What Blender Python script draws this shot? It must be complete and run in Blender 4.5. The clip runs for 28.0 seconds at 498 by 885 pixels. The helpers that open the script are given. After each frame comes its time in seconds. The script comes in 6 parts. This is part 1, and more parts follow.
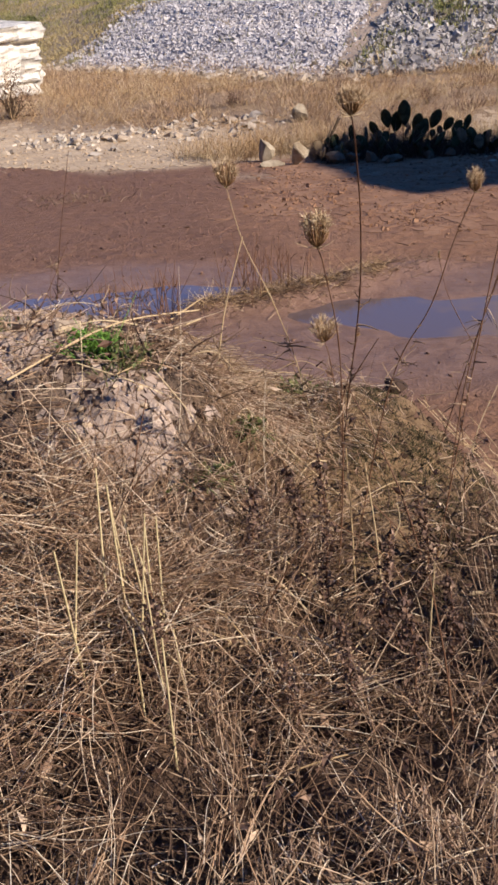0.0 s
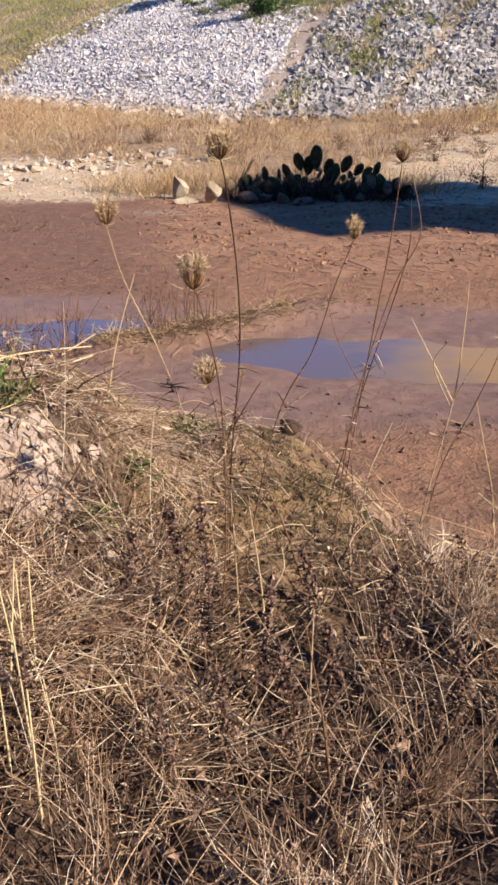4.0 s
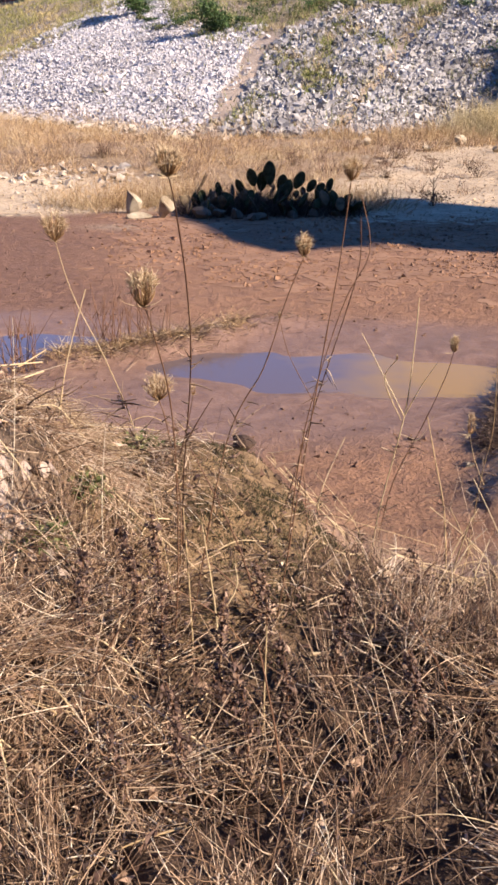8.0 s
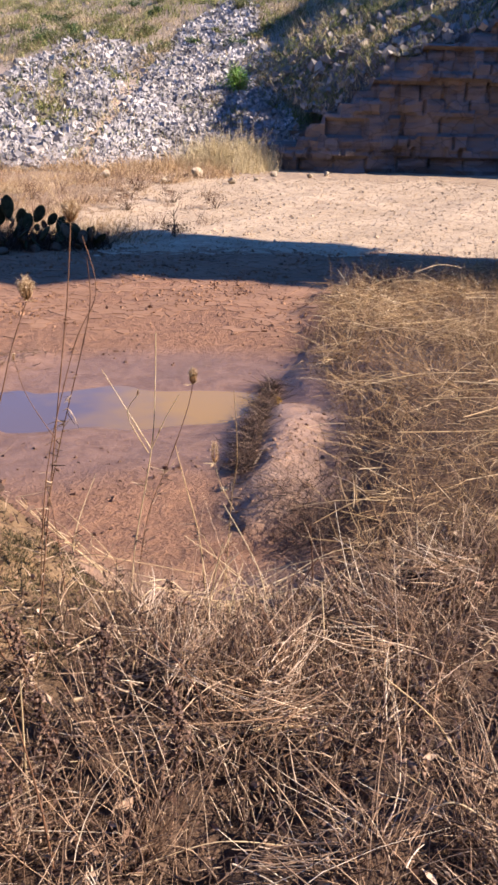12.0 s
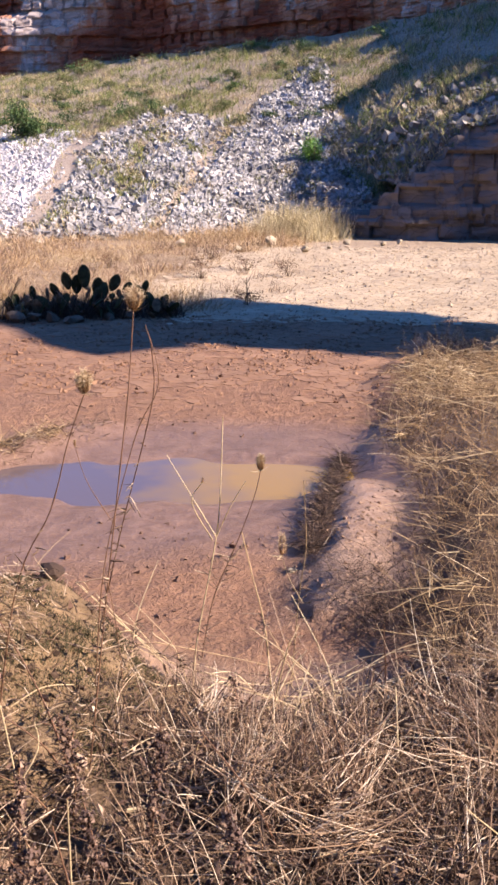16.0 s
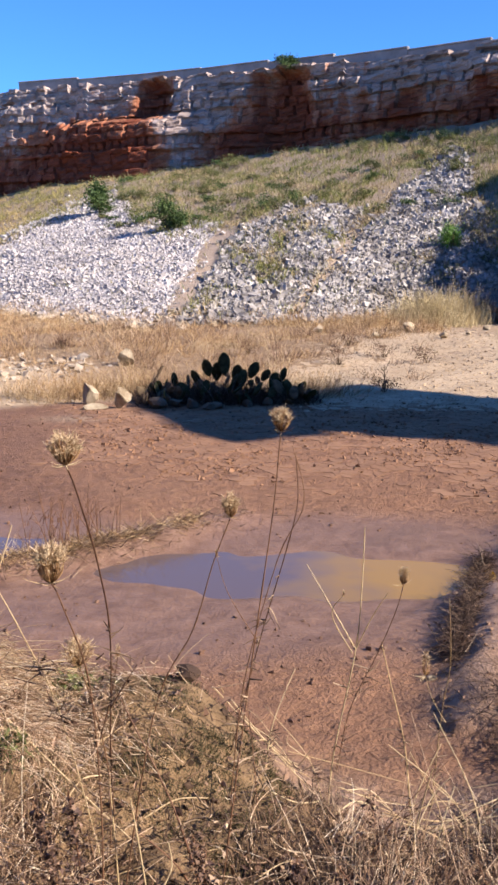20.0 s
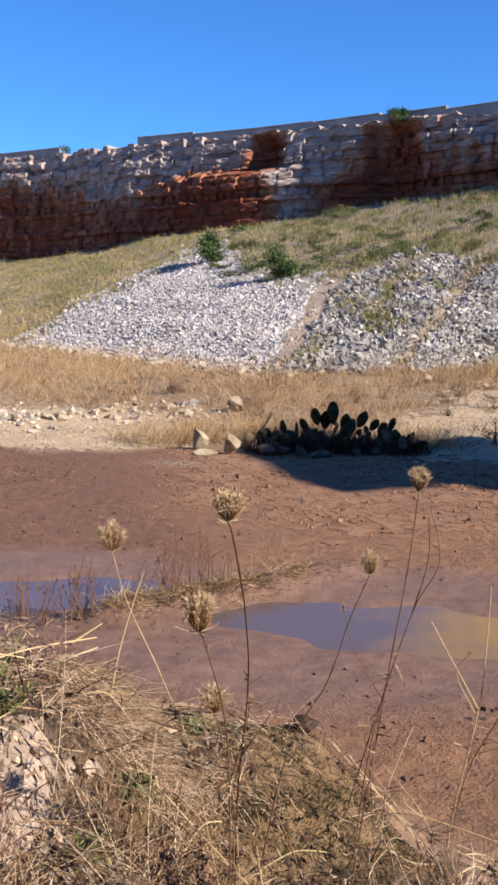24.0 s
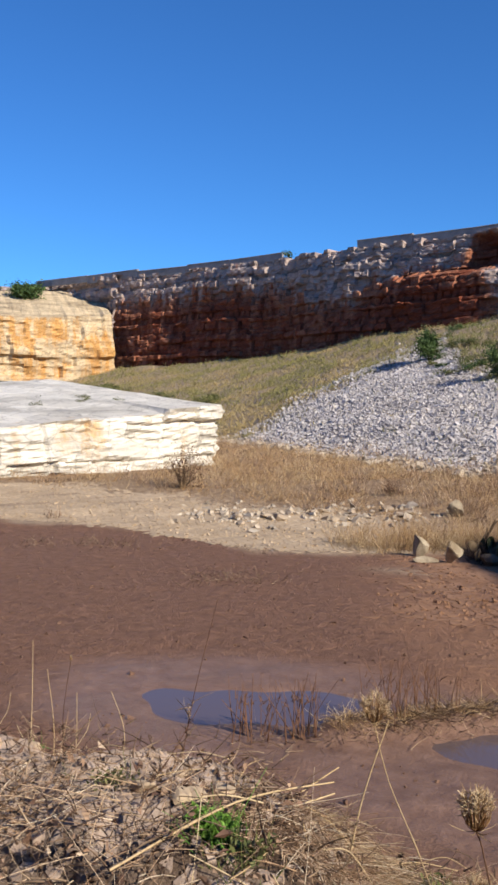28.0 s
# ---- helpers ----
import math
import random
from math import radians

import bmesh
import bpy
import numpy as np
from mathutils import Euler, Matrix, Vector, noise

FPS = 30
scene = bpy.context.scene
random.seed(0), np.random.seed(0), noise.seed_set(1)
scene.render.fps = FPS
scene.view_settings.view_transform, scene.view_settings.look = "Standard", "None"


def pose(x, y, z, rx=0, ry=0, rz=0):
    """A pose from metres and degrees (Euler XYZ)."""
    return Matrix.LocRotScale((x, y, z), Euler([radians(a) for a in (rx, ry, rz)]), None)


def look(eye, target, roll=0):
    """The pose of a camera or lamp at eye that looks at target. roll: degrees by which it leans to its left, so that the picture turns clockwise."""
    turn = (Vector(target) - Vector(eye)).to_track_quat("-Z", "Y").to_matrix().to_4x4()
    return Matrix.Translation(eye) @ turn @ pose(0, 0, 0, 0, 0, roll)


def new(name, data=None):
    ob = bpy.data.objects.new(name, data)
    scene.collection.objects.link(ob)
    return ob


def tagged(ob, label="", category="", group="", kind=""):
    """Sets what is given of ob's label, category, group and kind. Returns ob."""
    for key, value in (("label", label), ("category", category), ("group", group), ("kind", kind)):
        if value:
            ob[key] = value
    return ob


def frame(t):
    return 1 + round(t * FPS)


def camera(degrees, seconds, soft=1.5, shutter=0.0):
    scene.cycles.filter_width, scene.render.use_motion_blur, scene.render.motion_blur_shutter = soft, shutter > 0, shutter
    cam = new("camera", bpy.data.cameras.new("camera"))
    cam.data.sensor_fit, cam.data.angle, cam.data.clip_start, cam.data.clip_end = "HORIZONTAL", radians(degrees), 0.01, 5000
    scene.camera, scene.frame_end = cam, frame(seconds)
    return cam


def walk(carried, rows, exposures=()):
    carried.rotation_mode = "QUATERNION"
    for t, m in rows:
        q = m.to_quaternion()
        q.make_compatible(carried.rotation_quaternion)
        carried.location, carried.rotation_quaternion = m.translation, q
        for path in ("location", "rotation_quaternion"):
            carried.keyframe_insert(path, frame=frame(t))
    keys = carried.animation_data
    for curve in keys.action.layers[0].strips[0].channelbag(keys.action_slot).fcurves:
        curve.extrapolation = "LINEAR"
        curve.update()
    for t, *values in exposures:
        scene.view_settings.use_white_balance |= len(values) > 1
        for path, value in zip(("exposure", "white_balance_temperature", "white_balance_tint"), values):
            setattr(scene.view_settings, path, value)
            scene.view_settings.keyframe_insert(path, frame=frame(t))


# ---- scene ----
cam = camera(30.0, 28.0, soft=2.9)
PATH = [
    (0, (-0.094, -0.086, 1.737), (-0.404, 1.704, 0.901), -3.9),
    (0.5, (-0.102, -0.090, 1.745), (-0.455, 1.685, 0.895), -0.6),
    (1, (-0.068, -0.044, 1.740), (-0.388, 1.765, 0.949), -0.4),
    (1.5, (-0.064, -0.047, 1.744), (-0.355, 1.770, 0.962), 0.1),
    (2, (-0.043, -0.036, 1.735), (-0.350, 1.765, 0.919), -1.3),
    (2.5, (-0.039, -0.037, 1.740), (-0.238, 1.780, 0.929), -0.4),
    (3, (-0.037, -0.053, 1.747), (-0.255, 1.768, 0.950), -0.2),
    (3.5, (-0.036, -0.039, 1.743), (-0.223, 1.797, 0.971), -0.5),
    (4, (-0.025, -0.037, 1.735), (-0.153, 1.803, 0.961), -0.5),
    (4.5, (-0.036, -0.032, 1.739), (-0.119, 1.811, 0.966), 0.3),
    (6.5, (-0.007, -0.038, 1.737), (-0.028, 1.813, 0.981), -0.5),
    (7, (-0.011, -0.033, 1.737), (-0.044, 1.827, 1.004), -0.0),
    (7.5, (-0.020, -0.035, 1.739), (-0.026, 1.820, 0.990), 0.7),
    (8, (-0.017, -0.030, 1.738), (-0.050, 1.825, 0.992), 0.3),
    (8.5, (0.005, -0.026, 1.731), (0.047, 1.819, 0.960), -0.6),
    (9, (0.007, -0.022, 1.728), (0.092, 1.819, 0.950), -0.0),
    (9.5, (0.009, -0.020, 1.730), (0.123, 1.823, 0.961), -0.1),
    (10, (0.014, -0.024, 1.736), (0.190, 1.811, 0.960), 0.1),
    (10.5, (0.018, -0.016, 1.731), (0.257, 1.812, 0.956), 1.0),
    (11, (0.032, -0.019, 1.739), (0.373, 1.818, 1.025), 1.0),
    (11.5, (0.038, -0.029, 1.756), (0.508, 1.791, 1.073), 1.4),
    (12, (0.035, -0.030, 1.758), (0.502, 1.791, 1.076), 1.2),
    (12.5, (0.035, -0.030, 1.761), (0.428, 1.805, 1.069), 0.9),
    (14.5, (0.069, 0.099, 1.799), (0.312, 2.020, 1.300), -1.7),
    (15, (0.074, 0.096, 1.806), (0.388, 2.001, 1.287), 0.3),
    (15.5, (0.082, 0.090, 1.795), (0.489, 1.990, 1.319), 0.7),
    (16, (0.071, 0.119, 1.784), (0.397, 2.012, 1.228), 0.6),
    (16.5, (0.071, 0.109, 1.793), (0.385, 2.021, 1.298), 0.5),
    (17, (0.067, 0.115, 1.796), (0.365, 2.011, 1.234), 1.7),
    (17.5, (0.068, 0.116, 1.802), (0.365, 2.027, 1.291), 1.3),
    (18, (0.055, 0.112, 1.815), (0.293, 2.018, 1.258), 1.4),
    (18.5, (0.058, 0.143, 1.829), (0.254, 2.079, 1.367), 0.8),
    (19, (0.043, 0.150, 1.845), (0.145, 2.098, 1.404), 1.3),
    (19.5, (0.039, 0.156, 1.847), (0.117, 2.107, 1.413), 0.9),
    (20, (0.051, 0.166, 1.855), (0.096, 2.127, 1.466), -0.2),
    (20.5, (0.049, 0.158, 1.857), (0.108, 2.114, 1.440), -0.3),
    (21, (0.008, 0.148, 1.863), (-0.025, 2.106, 1.459), 0.9),
    (21.5, (0.014, 0.161, 1.862), (-0.046, 2.109, 1.412), 0.2),
    (23.5, (-0.009, 0.103, 1.870), (-0.152, 2.063, 1.499), -0.9),
    (24, (-0.022, 0.109, 1.885), (-0.196, 2.080, 1.594), 0.3),
    (24.5, (-0.034, 0.111, 1.888), (-0.234, 2.076, 1.577), 0.3),
    (25, (-0.061, 0.128, 1.883), (-0.302, 2.089, 1.572), 0.5),
    (25.5, (-0.066, 0.125, 1.875), (-0.337, 2.076, 1.531), 0.6),
    (26, (-0.061, 0.143, 1.861), (-0.357, 2.085, 1.485), -0.2),
    (26.5, (-0.090, 0.153, 1.865), (-0.455, 2.090, 1.521), -0.2),
    (27, (-0.115, 0.162, 1.869), (-0.565, 2.084, 1.547), -0.4),
    (27.5, (-0.103, 0.126, 1.905), (-0.648, 2.032, 1.640), -1.3),
    (28, (-0.135, 0.155, 2.004), (-0.757, 2.054, 1.912), 0.4),
]
walk(cam, [(t, look(eye, target, roll)) for t, eye, target, roll in PATH],
     exposures=[(0, 0.6, 6350, 14), (0.4, 0.7, 6350, 14), (0.9, 1.2, 6350, 14), (3, 1.18, 6400, 13), (4, 1.05, 6500, 12), (5.5, 1.2, 6550, 13), (7, 1.32, 6550, 15), (8.5, 1.22, 6600, 15), (10, 1.26, 6600, 16),
                (12.5, 1.42, 6550, 19), (16, 1.5, 6450, 19), (18, 1.48, 6450, 19), (19, 1.44, 6450, 17), (20, 1.15, 6450, 14), (21, 0.97, 6500, 11), (24, 0.9, 6450, 10), (27, 0.68, 6450, 9), (28, 0.48, 6400, 8)])

# ---- world and sun ----
SUN_AZ, SUN_EL = 112.0, 31.0   # degrees clockwise from +y, above the horizon
world = bpy.data.worlds.new("world")
scene.world = world
world.use_nodes = True
wn = world.node_tree.nodes
sky = wn.new("ShaderNodeTexSky")
sky.sky_type = "NISHITA"
sky.sun_disc = False
sky.sun_elevation, sky.sun_rotation = radians(SUN_EL), radians(SUN_AZ)
sky.altitude, sky.air_density, sky.dust_density, sky.ozone_density = 1500.0, 1.0, 0.0, 4.0
richer = wn.new("ShaderNodeMix")   # a clear, deep blue sky
richer.data_type, richer.blend_type = "RGBA", "MULTIPLY"
richer.inputs[0].default_value, richer.inputs[7].default_value = 1.0, (0.50, 1.02, 1.58, 1.0)
world.node_tree.links.new(sky.outputs[0], richer.inputs[6])
world.node_tree.links.new(richer.outputs[2], wn["Background"].inputs[0])
wn["Background"].inputs[1].default_value = 0.07
sun_data = bpy.data.lights.new("sun", "SUN")
sun_data.energy, sun_data.angle, sun_data.color = 5.0, radians(0.55), (1.0, 0.90, 0.76)
sun = new("sun", sun_data)
sx, sy, sz = math.sin(radians(SUN_AZ)), math.cos(radians(SUN_AZ)), math.tan(radians(SUN_EL))
sun.matrix_world = look((30 * sx, 30 * sy, 30 * sz), (0, 0, 0))


# ---- materials ----
def mat(name, rough=0.85, spec=0.3):
    m = bpy.data.materials.new(name)
    m.use_nodes = True
    b = m.node_tree.nodes["Principled BSDF"]
    b.inputs["Roughness"].default_value = rough
    b.inputs["Specular IOR Level"].default_value = spec
    return m, m.node_tree, b


def nd(nt, kind, **values):
    n = nt.nodes.new("ShaderNode" + kind)
    for key, value in values.items():
        if key in n.inputs:
            n.inputs[key].default_value = value
        else:
            setattr(n, key, value)
    return n


def noise_tex(nt, vec, scale, detail=5.0, rough=0.6):
    n = nd(nt, "TexNoise", Scale=scale, Detail=detail, Roughness=rough)
    nt.links.new(vec, n.inputs["Vector"])
    return n.outputs["Fac"]


def ramp(nt, fac, stops):
    r = nt.nodes.new("ShaderNodeValToRGB")
    r.color_ramp.elements[0].position, r.color_ramp.elements[0].color = stops[0][0], (*stops[0][1], 1)
    r.color_ramp.elements[1].position, r.color_ramp.elements[1].color = stops[-1][0], (*stops[-1][1], 1)
    for p, c in stops[1:-1]:
        e = r.color_ramp.elements.new(p)
        e.color = (*c, 1)
    nt.links.new(fac, r.inputs[0])
    return r.outputs[0]


def mix(nt, fac, a, b, kind="MIX"):
    m = nt.nodes.new("ShaderNodeMix")
    m.data_type, m.blend_type = "RGBA", kind
    for sock, v in ((m.inputs[0], fac), (m.inputs[6], a), (m.inputs[7], b)):
        if isinstance(v, (int, float)):
            sock.default_value = v
        elif isinstance(v, tuple):
            sock.default_value = (*v, 1)
        else:
            nt.links.new(v, sock)
    return m.outputs[2]


def calc(nt, op, a, b=0.0, clamp=False):
    m = nt.nodes.new("ShaderNodeMath")
    m.operation, m.use_clamp = op, clamp
    for sock, v in ((m.inputs[0], a), (m.inputs[1], b)):
        if isinstance(v, (int, float)):
            sock.default_value = v
        else:
            nt.links.new(v, sock)
    return m.outputs[0]


def bump(nt, height, strength, distance, normal=None):
    b = nd(nt, "Bump", Strength=strength, Distance=distance)
    nt.links.new(height, b.inputs["Height"])
    if normal is not None:
        nt.links.new(normal, b.inputs["Normal"])
    return b.outputs[0]


def where(nt):
    return nt.nodes.new("ShaderNodeNewGeometry").outputs["Position"]


def attr(nt, name):
    a = nt.nodes.new("ShaderNodeAttribute")
    a.attribute_name = name
    return a.outputs["Fac"]


def island(nt):
    return nt.nodes.new("ShaderNodeNewGeometry").outputs["Random Per Island"]


def objrand(nt):
    return nt.nodes.new("ShaderNodeObjectInfo").outputs["Random"]


def stem_material(name, stops, rough=0.7, by_object=False):
    """Plant stalks: each stalk its own tone, with a fine streak along it."""
    m, nt, b = mat(name, rough, 0.25)
    col = ramp(nt, objrand(nt) if by_object else island(nt), stops)
    n = noise_tex(nt, where(nt), 60.0, 3.0)
    col = mix(nt, 0.45, col, ramp(nt, n, [(0.3, (0.35, 0.3, 0.25)), (0.7, (1.0, 1.0, 1.0))]), "MULTIPLY")
    nt.links.new(col, b.inputs["Base Color"])
    return m


def rock_material(name, stops, scale=3.0, rough=0.9, relief=0.05, per_piece=0.5, by_object=False):
    m, nt, b = mat(name, rough, 0.2)
    p = where(nt)
    big = noise_tex(nt, p, scale, 6.0, 0.65)
    fine = noise_tex(nt, p, scale * 14, 4.0, 0.7)
    col = ramp(nt, big, stops)
    col = mix(nt, 0.5, col, ramp(nt, fine, [(0.3, (0.55, 0.52, 0.5)), (0.65, (1.0, 1.0, 1.0))]), "MULTIPLY")
    tone = ramp(nt, objrand(nt) if by_object else island(nt), [(0.0, (0.34, 0.34, 0.35)), (0.5, (0.75, 0.75, 0.75)), (1.0, (1.0, 1.0, 1.0))])
    col = mix(nt, per_piece, col, tone, "MULTIPLY")
    nt.links.new(col, b.inputs["Base Color"])
    nt.links.new(bump(nt, calc(nt, "ADD", big, calc(nt, "MULTIPLY", fine, 0.4)), 0.8, relief), b.inputs["Normal"])
    return m


# ---- mesh helpers ----
def mesh_from(name, verts, faces, material, smooth=False):
    """A mesh from numpy arrays of vertices and of faces with equal numbers of corners."""
    verts, faces = np.asarray(verts, np.float32), np.asarray(faces, np.int32)
    me = bpy.data.meshes.new(name)
    me.vertices.add(len(verts))
    me.vertices.foreach_set("co", verts.ravel())
    k = faces.shape[1]
    me.loops.add(faces.size)
    me.loops.foreach_set("vertex_index", faces.ravel())
    me.polygons.add(len(faces))
    me.polygons.foreach_set("loop_start", np.arange(len(faces), dtype=np.int32) * k)
    me.polygons.foreach_set("loop_total", np.full(len(faces), k, np.int32))
    me.polygons.foreach_set("use_smooth", np.full(len(faces), bool(smooth)))
    me.update(calc_edges=True)
    if material is not None:
        me.materials.append(material)
    return me


def part(name, data, material, parent, label=""):
    """Links a mesh, or a bmesh, as one part under a thing."""
    if isinstance(data, bmesh.types.BMesh):
        me = bpy.data.meshes.new(name)
        data.to_mesh(me)
        data.free()
        me.materials.append(material)
    else:
        me = data
    ob = new(name, me)
    ob.parent = parent
    return tagged(ob, label)


def thing(name, place, label, category, group="", turn=0.0, kind=""):
    ob = new(name)
    ob.empty_display_size = 0.1
    ob.matrix_world = pose(*place, 0, 0, turn)
    return tagged(ob, label, category, group, kind)


RNG = np.random.default_rng(7)


def sample(pts, xs):
    """A smooth curve near the given (place, value) pairs."""
    xp, fp = [p[0] for p in pts], [p[1] for p in pts]
    w = (xp[-1] - xp[0]) / 220.0
    return sum(np.interp(xs + k * w, xp, fp) for k in (-1.5, -1, -0.5, 0, 0.5, 1, 1.5)) / 7.0


def smooth(a, b, x):
    t = np.clip((x - a) / (b - a), 0, 1)
    return t * t * (3 - 2 * t)


def rough_noise(x, y, seed=0.0):
    """Cheap rolling noise, about -1 to 1."""
    s = seed * 1.7
    return (np.sin(1.3 * x + 0.7 * y + s) + np.sin(-0.8 * x + 1.7 * y + 2.1 * s + 1) + np.sin(2.3 * x - 1.9 * y + s * 3 + 2)
            + 0.6 * np.sin(4.1 * x + 3.3 * y + s) + 0.6 * np.sin(-3.7 * x + 5.1 * y + 4 * s)) / 3.2


# ---- the lie of the land, by azimuth (degrees clockwise from +y) and range ----
TOE = [(-180, 26), (-60, 44), (-34, 46), (-26, 44), (-19, 38), (-14, 30), (-9.4, 25.5), (-3.5, 22.8), (4.7, 23), (9, 25), (14, 26), (20, 26), (30, 27), (45, 27), (180, 27)]
CLIFF = [(-180, 80), (-90, 80), (-45, 82), (-31, 80), (-27, 71), (-16.4, 60), (-12.5, 55.5), (-3.4, 50.5), (3, 47), (10, 44), (16.3, 41.8), (24, 40), (34, 39), (50, 38), (70, 42), (180, 60)]
BASE = [(-180, 3), (-45, 3.6), (-27, 4.2), (-14.6, 5.0), (-10.4, 5.9), (0.5, 6.7), (8, 7.2), (16.3, 7.6), (25, 8.5), (40, 9.2), (180, 9)]
TOP_LINE = [(-180, 11.3), (-30, 11.5), (-26.6, 11.25), (-15.8, 11.25), (-3.6, 11.2), (5.3, 10.95), (12.5, 10.7), (20, 10.6), (180, 10.6)]
BED_NEAR = [(-45, 16.8), (-33, 15.4), (-27, 14.6), (-21.8, 13.5), (-18.4, 12.5), (-13, 12.45), (-5, 12.4)]
BED_FAR = [(-45, 20.5), (-33, 19.2), (-27, 18.3), (-22, 17.5), (-19.4, 16.5), (-10, 15.3), (-5, 14.6)]


def bank_front(x):
    """How far the near bank reaches out."""
    return np.interp(x, [-0.6, -0.1, 0.25, 0.65, 1.0, 1.4], [3.35, 3.2, 2.95, 2.7, 2.85, 3.1])


def spit_edge(y):
    """Left border of the straw on the spit."""
    return sample([(2.6, 1.15), (3.2, 1.12), (3.7, 1.3), (4.3, 1.58), (5.2, 1.85), (5.6, 1.78), (7.0, 2.35), (8.6, 2.9), (11.0, 5.0), (13, 9)], y)


def hump(x, y):
    """Bare hump of earth along the side of the spit, 0 to 1, steep on its left."""
    ux, uy = 0.353, 0.936
    along = (x - 0.98) * ux + (y - 3.55) * uy
    off = (x - 0.98) * uy - (y - 3.55) * ux - 0.05 + 0.03 * rough_noise(4 * x, 4 * y, 11)
    return np.exp(-(np.maximum(off, 0) / 0.26) ** 2 - (np.minimum(off, 0) / 0.17) ** 2) * smooth(-0.25, 0.25, along) * smooth(2.0, 1.45, along)


def land(x, y):
    """Height of the ground."""
    x, y = np.asarray(x, float), np.asarray(y, float)
    az, r = np.degrees(np.arctan2(x, y)), np.hypot(x, y)
    rt, rc, zb = sample(TOE, az), sample(CLIFF, az), sample(BASE, az)
    z = 0.3 * smooth(12.5, 20, r + 0.6 * rough_noise(x * 0.7, y * 0.7)) * np.clip((r - 12) / 4, 0, 1)
    z = np.where(r > rt, 0.3 + (zb - 0.3) * np.clip((r - rt) / (rc - rt), 0, 1.0), z)
    z = z + np.where(r > rt, 0.12 * rough_noise(x * 0.6, y * 0.6, 3) * np.clip((r - rt) / 3, 0, 1), 0)
    z = np.where(r > rc + 3.2, sample(TOP_LINE, az), z)
    # wet basin
    wob = 0.30 * rough_noise(x * 2.1, y * 3.0, 15)
    z = z - 0.05 * smooth(1.15, 0.0, ((x + 1.88) / 1.0) ** 2 + ((y - 5.92 - 0.1 * (x + 2)) / 0.46) ** 2 + wob)
    z = z - 0.05 * smooth(1.15, 0.0, ((x - 0.48) / 1.3) ** 2 + ((y - 5.52 + 0.1 * (x - 0.4)) / 0.5) ** 2 + wob)
    strip = np.clip(((x + 1.3) * 1.45 + (y - 5.55) * 1.05) / (1.45**2 + 1.05**2), 0, 1)
    z = z + 0.075 * np.exp(-(((x + 1.3 - 1.45 * strip) ** 2 + (y - 5.55 - 1.05 * strip) ** 2) / 0.16**2)) * (1 + 0.4 * rough_noise(6 * x, 6 * y, 16))
    z = z + 0.012 * rough_noise(x * 3, y * 3, 5) * smooth(0.5, 3.0, r)
    # near bank, from which the view is taken, and the ridge on its left
    bank = 0.24 * smooth(0.45, -0.75, y - bank_front(x) + 0.15 * rough_noise(x * 1.5, y * 1.5, 1))
    ridge = 0.64 * smooth(3.95, 3.0, y + 0.10 * rough_noise(2 * x, 2 * y, 2)) * smooth(1.0, 2.4, y) * smooth(-0.05, -0.95, x + 0.12 * rough_noise(2 * x, 2 * y, 4)) * (1 - 0.09 * smooth(-1.3, -1.8, x))
    ridge = np.maximum(ridge, 0.35 * smooth(3.6, 3.2, y) * smooth(1.8, 3.0, y) * smooth(0.4, -0.3, x))
    side = x - spit_edge(y) + 0.10 * rough_noise(2 * x, 2 * y, 6)
    spit = (0.07 * smooth(-0.15, 0.1, side) + 0.13 * smooth(0.1, 0.5, side) * smooth(7.5, 5.0, y)) * smooth(10.5, 8.0, y) * smooth(14, 8, x)
    spit = np.maximum(spit, 0.11 * hump(x, y) * (1 + 0.10 * rough_noise(9 * x, 9 * y, 10)))
    ridge = ridge - 0.13 * np.exp(-((x + 0.47) / 0.045) ** 2 - ((y - 2.24) / 0.09) ** 2) - 0.05 * np.exp(-((x + 0.98) / 0.16) ** 2) * smooth(2.4, 2.9, y)
    near = np.maximum(np.maximum(bank + ridge, spit), 0)
    near = near + np.where(near > 0.03, (0.03 * rough_noise(4 * x, 4 * y, 7) + 0.02 * rough_noise(9 * x, 9 * y, 8)) * (1 + 0.9 * smooth(2.4, 2.0, y)) * (1 - 0.75 * smooth(3.4, 3.9, y)) + 0.022 * rough_noise(17 * x, 17 * y, 9) * smooth(-1.0, -1.2, x), 0)
    return z + near


def ground_at(x, y):
    return float(land(np.array([x]), np.array([y]))[0])


# ---- ground ----
az_steps = np.unique(np.r_[np.arange(-180, -42, 4.0), np.arange(-42, 36, 0.3), np.arange(36, 181, 4.0)])
r_steps = np.r_[np.arange(0.05, 1, 0.1), np.arange(1, 5.6, 0.032), np.arange(5.6, 9, 0.07), np.arange(9, 16, 0.15), np.arange(16, 80, 0.5), np.geomspace(80, 4000, 14)]
A, R = np.meshgrid(np.radians(az_steps), r_steps, indexing="ij")
GX, GY = R * np.sin(A), R * np.cos(A)
GZ = land(GX, GY)
na, nr = A.shape
idx = np.arange(na * nr).reshape(na, nr)
quads = np.stack([idx[:-1, :-1], idx[:-1, 1:], idx[1:, 1:], idx[1:, :-1]], -1).reshape(-1, 4)[:, ::-1]


def elevation(x, y, z):
    return (z - 1.85) / np.hypot(x, y) * 1646


RUBBLE_TOP = [(-20, -95), (-19, -70), (-13.7, 24), (-10.4, 64), (-7.6, 100), (-6.4, 112), (-5.4, 70), (-3.6, 44), (-0.1, 49), (1.6, 54), (3.3, 74), (5.4, 89), (7.5, 74), (10.2, 114), (12.2, 144), (13.4, 182), (14.2, 150), (15.5, 40), (17, -40)]


def left_of_gully(a, e):
    return a < -3.5 + (e + 111) * 3.5 / 155


